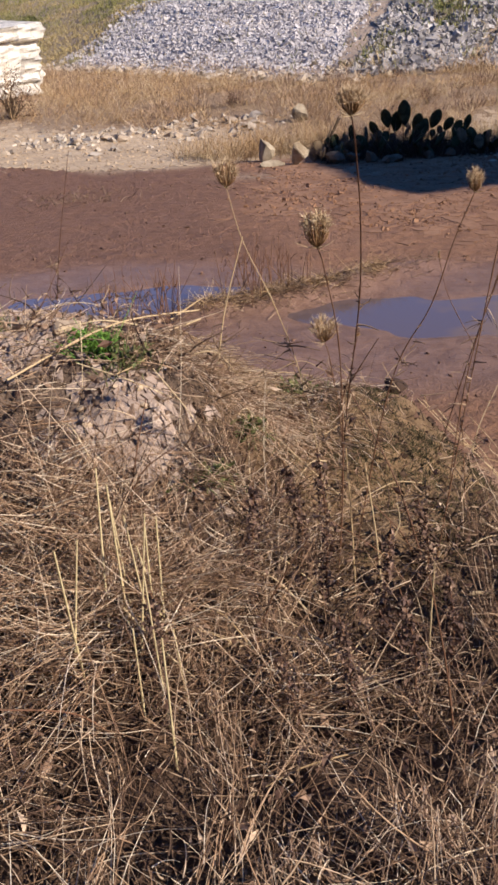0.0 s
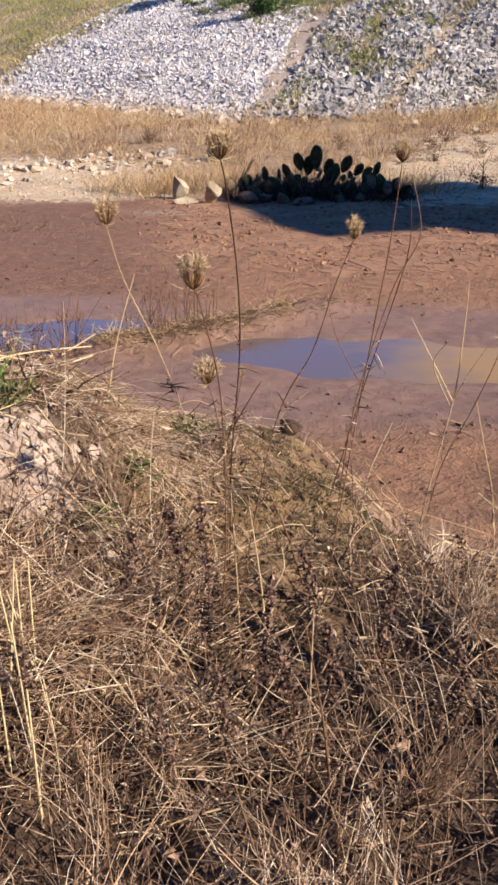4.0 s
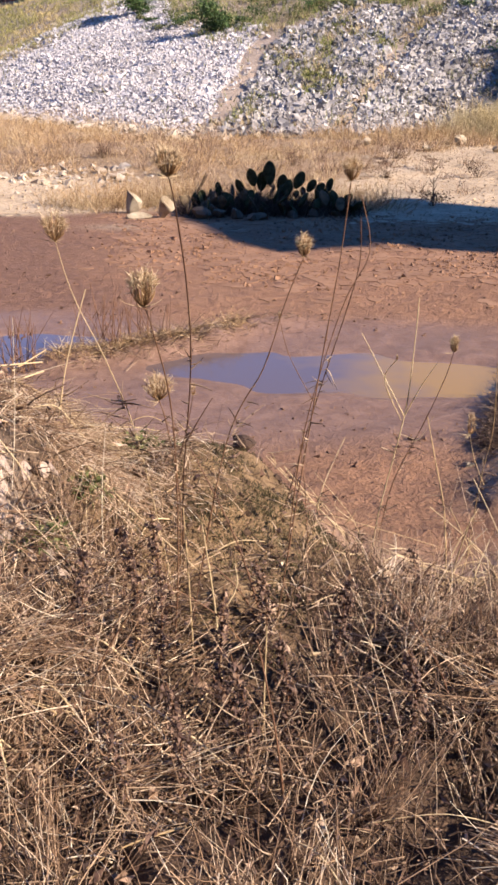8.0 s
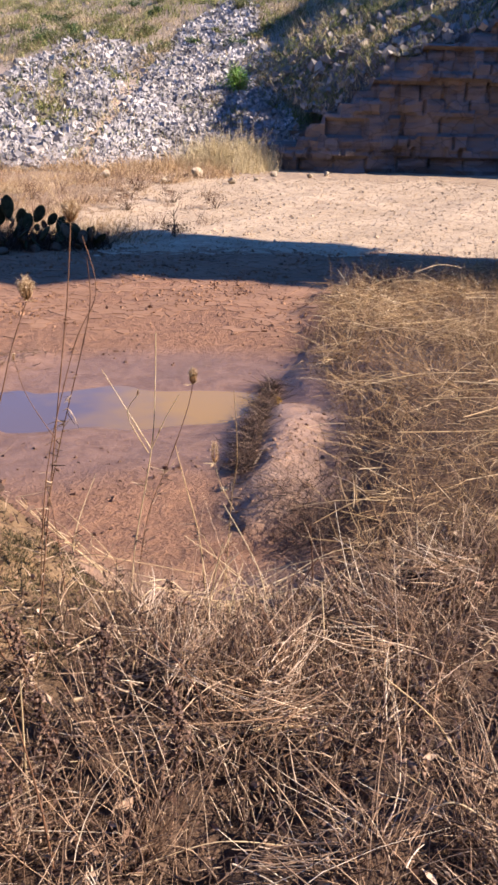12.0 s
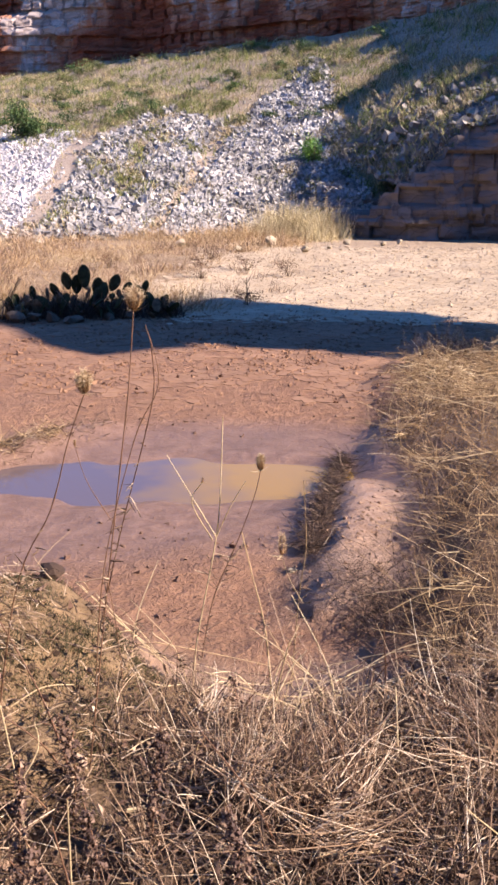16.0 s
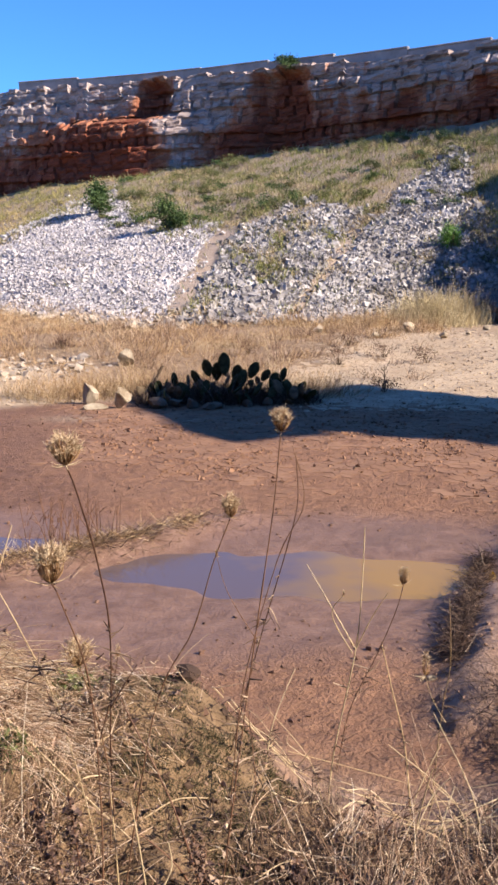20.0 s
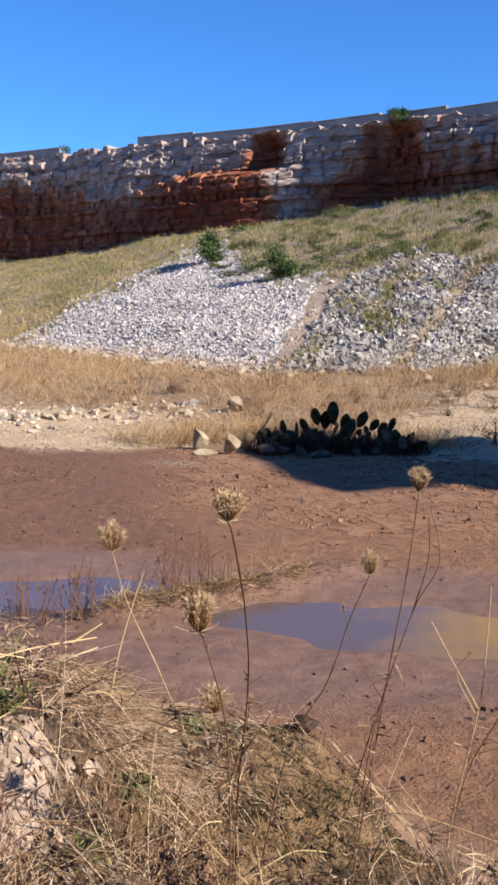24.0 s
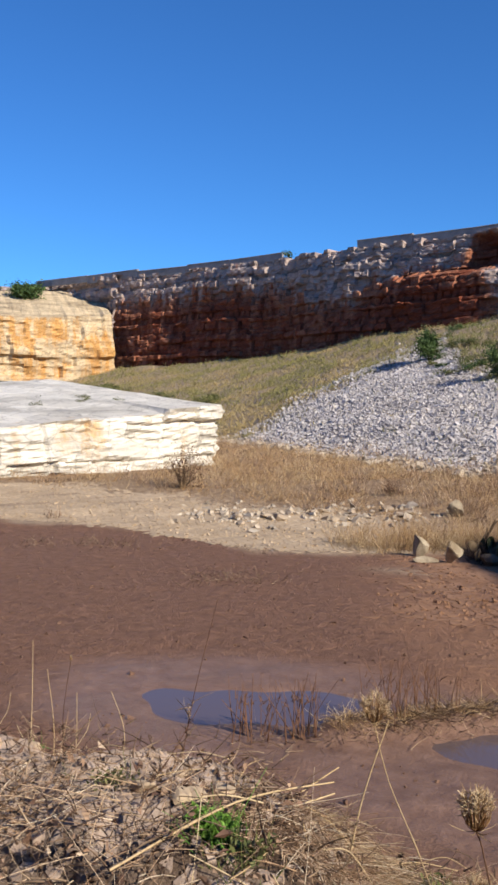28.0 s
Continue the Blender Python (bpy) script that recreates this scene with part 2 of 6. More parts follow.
def in_gully(a, e):
    return np.abs(a - (-3.5 + (e + 111) * 3.5 / 155) + 0.15 * np.sin(e * 0.11)) < 0.7


def rubble_keep(a, e, x, y):
    top = np.interp(a, [p[0] for p in RUBBLE_TOP], [p[1] for p in RUBBLE_TOP])
    k = smooth(14, -22, e - top + 16 * rough_noise(x * 1.3, y * 1.3, 22))
    gully = in_gully(a, e)
    strip = np.exp(-((a - 2.85 - 0.016 * e) / 0.75) ** 2) * smooth(-70, -40, e) * smooth(60, 40, e)
    strip2 = np.exp(-((a - 6.75 - 0.026 * e) / 0.75) ** 4) * 0.95
    return k * np.where(gully, 0.03, 1) * (1 - strip) * (1 - strip2) * np.where(~left_of_gully(a, e), np.clip(0.64 + 0.7 * rough_noise(x * 1.1 + y * 0.5, y * 0.45, 23) + 0.3 * rough_noise(3 * x, 3 * y, 24), 0.12, 1), 1.0)


def zone_masks():
    az, r = np.degrees(np.arctan2(GX, GY)), R
    rt = sample(TOE, az)
    n = rough_noise(GX * 1.1, GY * 1.1, 9)
    slope = smooth(-0.6, 0.8, r - rt + 0.4 * n)
    # pale dried mud: the far flat on the right, and the bed on the left
    right = smooth(11.4, 12.6, r + 0.4 * n) * smooth(-3.0, 3.0, az + 2 * n)
    left = smooth(-0.25, 0.2, r - sample(BED_NEAR, az) + 0.25 * n) * smooth(-3.5, -7.5, az)
    strip = np.exp(-((GX + 1.2) / 0.95) ** 4 - ((GY - 11.05 - 0.1 * n) / 0.2) ** 2)
    dry = np.maximum(np.maximum(right, left) * (1 - slope), 0.85 * strip)
    meadow = smooth(13.6, 15.5, r + 0.9 * n - np.where(az < -5, sample(BED_FAR, az) - 14.6, 0)) * smooth(13.0, 8.0, az + 2 * n) * (1 - slope)
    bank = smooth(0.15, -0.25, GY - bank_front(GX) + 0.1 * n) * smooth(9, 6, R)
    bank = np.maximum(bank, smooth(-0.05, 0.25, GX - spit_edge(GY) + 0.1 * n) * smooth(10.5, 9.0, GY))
    pool = np.minimum(((GX + 1.9) / 1.5) ** 2 + ((GY - 5.9) / 0.9) ** 2, ((GX - 0.45) / 2.0) ** 2 + ((GY - 5.5) / 1.1) ** 2)
    wet = smooth(2.0, 0.8, pool + 0.25 * n)
    chalk = np.exp(-((GX + 0.80) / 0.16) ** 2 - ((GY - 2.10) / 0.16) ** 2) + smooth(-0.95, -1.2, GX) * smooth(1.9, 2.5, GY) * smooth(3.75, 3.4, GY)
    loam = np.clip(1.3 * np.maximum(np.exp(-((GX + 0.02) / 0.5) ** 2 - ((GY - 2.84) / 0.45) ** 2), np.exp(-((GX + 0.24) / 0.36) ** 2 - ((GY - 2.42) / 0.42) ** 2)), 0, 1)
    e = elevation(GX, GY, GZ)
    onslope = (az > -20) & (az < 17) & (r > rt - 1) & (r < 75)
    rub = np.where(onslope, rubble_keep(az, e, GX, GY), 0)
    white = left_of_gully(az, e)
    dust, scree_shade = rub * white, rub * ~white
    gully = np.where(onslope & (in_gully(az, e) | (np.abs(az - 6.75 - 0.026 * e) < 0.6)) & (e < 45), 0.8, 0)
    # mud colour gets darker towards the left
    dark_left = 0.75 * smooth(-4, -14, az + 3 * n) * smooth(16.5, 14.5, r)
    bare = np.clip(1.6 * hump(GX, GY) + 0.9 * smooth(0.55, 0.2, GY - bank_front(GX) + 0.1 * n) * smooth(-0.1, 0.1, GY - bank_front(GX) + 0.06 * n) * smooth(0.0, 0.25, GX) * smooth(1.2, 0.9, GX), 0, 1)
    return dict(dark_left=dark_left, bare=bare, dust=dust, scree_shade=scree_shade, gully=gully, slope=slope, dry=dry, meadow=meadow, bank=bank, wet=wet, chalk=np.clip(chalk, 0, 1), loam=np.clip(loam, 0, 1))


def ground_material():
    m, nt, b = mat("earth", 0.8, 0.22)
    p = where(nt)
    n1, n2, n3 = noise_tex(nt, p, 0.9, 6), noise_tex(nt, p, 9.0, 6, 0.65), noise_tex(nt, p, 60.0, 4, 0.7)
    mud = ramp(nt, n2, [(0.25, (0.15, 0.07, 0.04)), (0.55, (0.28, 0.14, 0.075)), (0.8, (0.39, 0.215, 0.122))])
    mud = mix(nt, calc(nt, "MULTIPLY", n1, 0.7), mud, (0.29, 0.165, 0.105))
    wetc = ramp(nt, n2, [(0.3, (0.165, 0.093, 0.062)), (0.7, (0.26, 0.158, 0.112))])
    mud = mix(nt, attr(nt, "dark_left"), mud, ramp(nt, n2, [(0.3, (0.13, 0.065, 0.042)), (0.7, (0.24, 0.13, 0.088))]))
    col = mix(nt, attr(nt, "wet"), mud, wetc)
    dryc = ramp(nt, n2, [(0.3, (0.31, 0.215, 0.135)), (0.7, (0.47, 0.35, 0.235))])
    dryc = mix(nt, calc(nt, "MULTIPLY", n1, 0.6), dryc, (0.36, 0.255, 0.17))
    col = mix(nt, attr(nt, "dry"), col, dryc)
    mead = ramp(nt, n2, [(0.3, (0.19, 0.115, 0.065)), (0.7, (0.42, 0.295, 0.18))])
    col = mix(nt, attr(nt, "meadow"), col, mead)
    slo = ramp(nt, n2, [(0.3, (0.22, 0.16, 0.11)), (0.7, (0.38, 0.30, 0.22))])
    col = mix(nt, attr(nt, "slope"), col, slo)
    col = mix(nt, attr(nt, "dust"), col, ramp(nt, n2, [(0.3, (0.24, 0.215, 0.20)), (0.7, (0.42, 0.385, 0.365))]))
    # ground under the grey runs painted dark, as the shade between stones
    col = mix(nt, attr(nt, "scree_shade"), col, ramp(nt, n2, [(0.3, (0.07, 0.06, 0.05)), (0.7, (0.2, 0.17, 0.145))]))
    col = mix(nt, attr(nt, "gully"), col, ramp(nt, n2, [(0.3, (0.36, 0.26, 0.19)), (0.7, (0.50, 0.39, 0.30))]))
    # bank soil is near black so that gaps between stalks look shaded
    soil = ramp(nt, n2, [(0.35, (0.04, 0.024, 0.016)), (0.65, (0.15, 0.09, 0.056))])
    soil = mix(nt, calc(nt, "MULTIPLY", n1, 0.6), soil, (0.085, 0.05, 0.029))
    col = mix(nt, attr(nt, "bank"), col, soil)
    col = mix(nt, attr(nt, "loam"), col, ramp(nt, n2, [(0.35, (0.15, 0.092, 0.046)), (0.7, (0.30, 0.192, 0.102))]))
    col = mix(nt, attr(nt, "bare"), col, ramp(nt, n2, [(0.3, (0.25, 0.148, 0.095)), (0.7, (0.38, 0.25, 0.175))]))
    col = mix(nt, attr(nt, "chalk"), col, ramp(nt, n2, [(0.3, (0.26, 0.19, 0.14)), (0.7, (0.46, 0.36, 0.28))]))
    col = mix(nt, 0.35, col, ramp(nt, n3, [(0.3, (0.4, 0.4, 0.4)), (0.65, (1, 1, 1))]), "MULTIPLY")
    nt.links.new(col, b.inputs["Base Color"])
    rough = calc(nt, "SUBTRACT", 0.86, calc(nt, "MULTIPLY", attr(nt, "wet"), 0.46))
    nt.links.new(rough, b.inputs["Roughness"])
    h = calc(nt, "ADD", n2, calc(nt, "MULTIPLY", n3, 0.35))
    h = calc(nt, "MULTIPLY", h, calc(nt, "SUBTRACT", 1.0, calc(nt, "MULTIPLY", attr(nt, "wet"), 0.75)))
    nt.links.new(bump(nt, h, 0.9, 0.05), b.inputs["Normal"])
    return m


earth = ground_material()
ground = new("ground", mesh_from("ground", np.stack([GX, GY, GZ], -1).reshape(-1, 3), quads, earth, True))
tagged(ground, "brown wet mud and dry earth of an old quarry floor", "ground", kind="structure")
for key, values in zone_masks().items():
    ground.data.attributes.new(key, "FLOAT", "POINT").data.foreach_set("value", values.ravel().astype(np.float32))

# ---- pools ----
wm, wt, wb = mat("murky_water", 0.03, 0.5)
wb.inputs["IOR"].default_value = 1.33
wtp = where(wt)
wsep = wt.nodes.new("ShaderNodeSeparateXYZ")
wt.links.new(wtp, wsep.inputs[0])
# base colour runs from dull brown to saturated ochre with growing x
ochre_mix = calc(wt, "ADD", calc(wt, "MULTIPLY", calc(wt, "SUBTRACT", wsep.outputs[0], 0.1), 0.8), calc(wt, "MULTIPLY", calc(wt, "SUBTRACT", noise_tex(wt, wtp, 1.6, 3), 0.5), 1.2), True)
wt.links.new(ramp(wt, ochre_mix, [(0.1, (0.12, 0.085, 0.08)), (0.75, (0.30, 0.165, 0.022))]), wb.inputs["Base Color"])
wt.links.new(bump(wt, noise_tex(wt, wtp, 14.0, 2), 0.05, 0.01), wb.inputs["Normal"])


def pool(name, cx, cy, rx, ry, label):
    a = np.linspace(0, 2 * np.pi, 48, endpoint=False)
    ring = np.stack([cx + rx * np.cos(a), cy + ry * np.sin(a), np.full(48, -0.016)], -1)
    verts = np.vstack([[(cx, cy, -0.016)], ring])
    faces = [(0, 1 + k, 1 + (k + 1) % 48) for k in range(48)]
    ob = new(name, mesh_from(name, verts, faces, wm))
    return tagged(ob, label, "water", kind="structure")


pool("water_1", -1.88, 5.93, 1.1, 0.62, "shallow murky pool reflecting the blue sky")
pool("water_2", 0.43, 5.5, 1.36, 0.68, "shallow murky brown pool in the mud")


# ---- rock faces ----
def face_material(name, pale, warm, deep, red=0.5, dark=0.5):
    """Bedded limestone: pale crust above, iron-red streaks below, dark joints."""
    m, nt, b = mat(name, 0.92, 0.15)
    p = where(nt)
    sc = nd(nt, "Mapping", vector_type="POINT")
    sc.inputs["Scale"].default_value = (1.6, 1.6, 0.16)
    nt.links.new(p, sc.inputs["Vector"])
    streak = noise_tex(nt, sc.outputs[0], 0.9, 6, 0.65)
    bed = nd(nt, "Mapping", vector_type="POINT")
    bed.inputs["Scale"].default_value = (0.25, 0.25, 2.6)
    nt.links.new(p, bed.inputs["Vector"])
    beds = noise_tex(nt, bed.outputs[0], 1.2, 5, 0.6)
    fine = noise_tex(nt, p, 7.0, 6, 0.7)
    col = mix(nt, ramp(nt, beds, [(0.35, (0, 0, 0)), (0.6, (1, 1, 1))]), tuple(0.75 * c for c in pale), pale)
    f = calc(nt, "ADD", streak, calc(nt, "MULTIPLY", attr(nt, "stain"), red))
    col = mix(nt, ramp(nt, f, [(0.58, (0, 0, 0)), (0.72, (1, 1, 1))]), col, warm)
    col = mix(nt, ramp(nt, f, [(0.76, (0, 0, 0)), (0.92, (1, 1, 1))]), col, deep)
    cm = nd(nt, "Mapping", vector_type="POINT")
    cm.inputs["Scale"].default_value = (1.0, 1.0, 1.9)
    nt.links.new(p, cm.inputs["Vector"])
    wn3 = nd(nt, "TexNoise", Scale=1.4, Detail=4.0)
    nt.links.new(p, wn3.inputs["Vector"])
    vm = nt.nodes.new("ShaderNodeVectorMath")
    vm.operation = "MULTIPLY_ADD"
    nt.links.new(wn3.outputs["Color"], vm.inputs[0])
    vm.inputs[1].default_value = (0.9, 0.9, 0.5)
    nt.links.new(cm.outputs[0], vm.inputs[2])
    warp = vm.outputs[0]
    vor = nd(nt, "TexVoronoi", feature="DISTANCE_TO_EDGE", Scale=1.5)
    nt.links.new(warp, vor.inputs["Vector"])
    cel = nd(nt, "TexVoronoi", feature="F1", Scale=1.5)
    nt.links.new(warp, cel.inputs["Vector"])
    grey = nt.nodes.new("ShaderNodeRGBToBW")
    nt.links.new(cel.outputs["Color"], grey.inputs[0])
    col = mix(nt, 0.35, col, ramp(nt, grey.outputs[0], [(0.2, (0.45, 0.42, 0.40)), (0.7, (1, 1, 1))]), "MULTIPLY")
    crack = ramp(nt, calc(nt, "ADD", vor.outputs["Distance"], calc(nt, "MULTIPLY", calc(nt, "SUBTRACT", fine, 0.5), 0.12)), [(0.0, (0.12, 0.10, 0.09)), (0.05, (1, 1, 1))])
    col = mix(nt, 0.35, col, crack, "MULTIPLY")
    col = mix(nt, dark, col, ramp(nt, calc(nt, "ADD", beds, calc(nt, "MULTIPLY", fine, 0.5)), [(0.5, (0.3, 0.26, 0.24)), (0.72, (1, 1, 1))]), "MULTIPLY")
    nt.links.new(col, b.inputs["Base Color"])
    nt.links.new(bump(nt, calc(nt, "ADD", beds, calc(nt, "MULTIPLY", fine, 0.6)), 0.8, 0.09), b.inputs["Normal"])
    return m


def rock_wall(name, pts, low, high, back, rise, material, du, rows, amp, bed, stain_at, label, seed, ragged=0.3, bulges=(), back_way=None, joint=0.55, ledge=0.5, stepped=0.0):
    """A bedded rock face along pts, with ledges, joints and a rough top that runs back from it."""
    rng = np.random.default_rng(seed)
    pts = np.array(pts, float)
    seg = np.hypot(*np.diff(pts, axis=0).T)
    run = np.r_[0, np.cumsum(seg)]
    n = max(8, int(run[-1] / du))
    s = np.linspace(0, run[-1], n)
    x, y = np.interp(s, run, pts[:, 0]), np.interp(s, run, pts[:, 1])
    tx, ty = np.gradient(x), np.gradient(y)
    tl = np.hypot(tx, ty)
    nx, ny = ty / tl, -tx / tl
    flip = np.where(nx * x + ny * y > 0, -1, 1)
    flip = np.sign(flip.sum()) or 1
    nx, ny = nx * flip, ny * flip
    zl, zh = np.interp(s, run, low), np.interp(s, run, high)
    layers = max(3, int((zh.max() - zl.min()) / bed))
    cuts = np.sort(np.r_[0, (np.arange(1, layers) + rng.uniform(-0.3, 0.3, layers - 1)) / layers, 1])
    step = rng.uniform(-1, 1, layers) * amp * 0.5
    v = np.linspace(0, 1, rows)
    V, S = np.meshgrid(v, s, indexing="ij")
    rise_to = np.full_like(zh, zh.max()) if stepped else zh
    H = (zl[None] + (rise_to - zl)[None] * V - zl.min()) / (zh.max() - zl.min())
    lay = np.clip(np.searchsorted(cuts, H + 0.012 * np.sin(S * 0.5), side="right") - 1, 0, layers - 1)
    width = rng.uniform(0.7, 2.2, layers) * max(bed, 0.3) * 1.5
    cell = np.floor(S / width[lay] + lay * 0.37).astype(int)
    blocks = np.sin(cell * 12.9898 + lay * 78.233 + seed) * 43758.5453
    blocks = blocks - np.floor(blocks)
    off = step[lay] + amp * (blocks - 0.5) * 0.9 + amp * 0.6 * rough_noise(S * 0.5, V * 3, seed) + amp * 0.25 * rough_noise(S * 2.3, V * 30, seed + 1)
    frac = S / width[lay] + lay * 0.37
    frac = frac - np.floor(frac)
    off = off - joint * amp * (frac * width[lay] < 0.9 * du + 0.03) * (blocks > 0.25)
    gap = np.abs(H[..., None] - cuts[None, None, 1:-1]).min(-1) * (zh.max() - zl.min())
    off = off - ledge * joint * amp * (gap < 0.05)
    off = off - 0.10 * (zh - zl)[None] * V
    for bs, bw, b0, b1, bo in bulges:
        off = off + bo * np.exp(-((S - bs) / bw) ** 4) * smooth(b0 - 0.06, b0 + 0.04, V) * smooth(b1 + 0.05, b1 - 0.05, V)
    top = zh + ragged * (blocks[-1] - 0.6)
    if stepped:   # each bed ends in a ledge where the face runs out
        top = zl + np.maximum(1, np.round((zh - zl + 0.25 * rough_noise(s * 1.3, s * 0.4, seed)) / stepped)) * stepped + 0.06 * (blocks[-1] - 0.5)
        raw = zl[None] + (rise_to - zl)[None] * V
        Z, off = np.minimum(raw, top[None]), off - 0.9 * np.maximum(raw - top[None], 0)
    else:
        Z = zl[None] + (top - zl)[None] * V
    X, Y = x[None] + nx[None] * off, y[None] + ny[None] * off
    rx, ry, rz = [X], [Y], [Z]
    for k in range(1, 9):
        w = k / 8
        bx, by = (-nx, -ny) if back_way is None else back_way
        rx.append((X[-1] + bx * back * w)[None])
        ry.append((Y[-1] + by * back * w)[None])
        rz.append((zh + (top - zh) * (1 - w) ** 6 + rise * w + 0.12 * amp * rough_noise(s * 3, w * 20 + s * 0, seed + k))[None])
    X, Y, Z = np.vstack(rx), np.vstack(ry), np.vstack(rz)
    m, k = X.shape
    ids = np.arange(m * k).reshape(m, k)
    q = np.stack([ids[:-1, :-1], ids[:-1, 1:], ids[1:, 1:], ids[1:, :-1]], -1).reshape(-1, 4)
    if flip < 0:
        q = q[:, ::-1]
    ob = new(name, mesh_from(name, np.stack([X, Y, Z], -1).reshape(-1, 3), q, material))
    stain = np.zeros((m, k))
    for ss, sw, v0, v1, val in stain_at:
        stain[:rows] += val * np.exp(-((S - ss) / sw) ** 2) * smooth(v0 - 0.1, v0 + 0.1, V) * smooth(v1 + 0.1, v1 - 0.1, V)
    stain[rows:] = -0.3
    ob.data.attributes.new("stain", "FLOAT", "POINT").data.foreach_set("value", stain.ravel().astype(np.float32))
    return tagged(ob, label, "rock face", kind="structure")


def polar(a, r):
    return r * math.sin(radians(a)), r * math.cos(radians(a))


cliff_rock = face_material("red_limestone", (0.47, 0.37, 0.325), (0.37, 0.16, 0.092), (0.23, 0.068, 0.036), 0.6, 0.45)
az_c = [-27, -22, -16.4, -12.5, -8, -3.4, 0, 3, 6, 10, 13, 16.3, 20, 24, 30]
pts_c = [polar(a, float(sample(CLIFF, a)) + 0.2) for a in az_c]
low_c = [float(sample(BASE, a)) - 0.6 for a in az_c]
rock_wall("wall_north", pts_c, low_c, [float(sample(TOP_LINE, a)) - 0.08 for a in az_c], 5.0, 0.1, cliff_rock, 0.085, 104, 0.32, 0.4,
          [(9, 14, 0.0, 0.78, 0.36), (12, 20, 0.0, 0.66, 0.32), (34, 14, 0.0, 0.45, 0.36), (52, 16, 0.0, 0.7, 0.22), (42, 6, 0.0, 0.6, 0.15), (28.8, 4.0, 0.05, 0.66, 0.42), (39.2, 1.6, 0.0, 0.95, 0.75), (37.2, 1.3, 0.0, 0.4, 0.6), (31.6, 1.2, 0.62, 0.98, 0.8), (45.7, 0.7, 0.1, 0.6, 0.5), (49.4, 0.7, 0.1, 0.7, 0.5), (33.6, 1.2, 0.0, 0.65, -0.5), (21, 3, 0.5, 1.0, -0.3)],
          "bedded limestone quarry face, pale on top, stained rust-red below", 3, 0.22,
          [(29.6, 4.4, 0.0, 0.64, 1.1), (39.2, 1.5, 0.05, 0.95, -1.0), (31.8, 0.9, 0.6, 0.95, -0.9)], None, 0.5, 0.35)
rock_wall("wall_north_west", [polar(a, r) for a, r in ((-44, 84), (-38, 83), (-33, 81.5), (-30, 78.5), (-27.6, 73.2), (-26.9, 71.2))], [2.6] * 6, [11.4] * 6, 5.0, 0.1, cliff_rock, 0.2, 60, 0.4, 0.5,
          [(10, 20, 0.0, 0.7, 0.3)], "bedded limestone quarry face beyond the ochre wall", 21, 0.22)
ochre_rock = face_material("ochre_limestone", (0.64, 0.50, 0.32), (0.56, 0.31, 0.11), (0.42, 0.17, 0.05), 0.35, 0.6)
rock_wall("wall_west", [(-31.0, 62.5), (-35, 58.5), (-38.5, 55.0), (-43, 50), (-52, 44)], [3.2, 3.2, 3.2, 3.0, 2.5], [8.3, 7.9, 7.7, 7.6, 7.4], 9.0, 2.7, ochre_rock, 0.2, 30, 0.4, 0.8,
          [(6, 7, 0.0, 1.0, 0.28), (1, 1.5, 0.0, 0.7, 0.5), (6, 4, 0.6, 1.0, 0.2)], "sunlit ochre and cream limestone quarry face", 5, 0.3, (), (-0.6, 0.8), 0.25, 0.2)
white_rock = face_material("white_limestone", (0.78, 0.73, 0.64), (0.62, 0.42, 0.22), (0.5, 0.28, 0.12), 0.3, 0.4)
rock_wall("wall_ledge", [(-11.4, 27.5), (-9.5, 24.6), (-8.32, 22.7), (-9.25, 20.7), (-11.2, 17.4), (-14.3, 13.5), (-20, 9)], [0.0] * 7, [1.9, 1.85, 1.82, 1.7, 1.38, 1.3, 1.3], 11.0, 0.85, white_rock, 0.07, 34, 0.24, 0.55,
          [(10.5, 0.7, 0.45, 0.95, 0.4), (14.5, 1.0, 0.35, 0.75, 0.35), (9.3, 0.5, 0.6, 1.0, 0.35)], "broken bench of cream-white limestone in full sun", 8, 0.16, (), (-0.8, 0.6), 0.3, 0.3)
# outcrop rock colour is lowered so that its shaded face renders darker
shade_grey_rock = face_material("shade_grey_limestone", (0.185, 0.155, 0.14), (0.2, 0.115, 0.068), (0.12, 0.06, 0.036), 0.4, 0.7)
rock_wall("wall_east", [(8.0, 27.5), (6.8, 24.4), (6.5, 22.4), (7.3, 21.9), (8.9, 21.6), (11.5, 20.9), (19, 19.0), (26, 17)], [-0.2] * 8, [0.9, 0.8, 0.7, 1.5, 2.8, 3.9, 5.5, 6.5], 10.0, 1.2, shade_grey_rock, 0.05, 90, 0.26, 0.26,
          [(6.5, 2, 0.3, 0.9, 0.15), (9, 2, 0.3, 0.9, 0.2)], "grey and rust limestone outcrop, toned dark for its shade", 11, 0.3, [(9.5, 1.2, 0.0, 0.5, 0.3), (12.5, 1.6, 0.0, 0.8, 0.35), (7.2, 0.8, 0.0, 0.4, 0.4)], (0.3, 0.95), 0.3, 0.4, 0.26)


def outcrop_top(x, y):
    """Height of the rubble-strewn shoulder above the outcrop."""
    front = np.interp(x, [6.5, 7.3, 8.9, 11.5, 19], [22.4, 21.9, 21.6, 20.9, 19.0])
    return np.maximum(np.interp(x, [6.5, 7.3, 8.9, 11.5, 19], [0.7, 1.5, 2.8, 3.9, 5.5]) - 0.1 + 1.2 * np.clip((y - front) / 9.5, 0, 1), land(x, y))


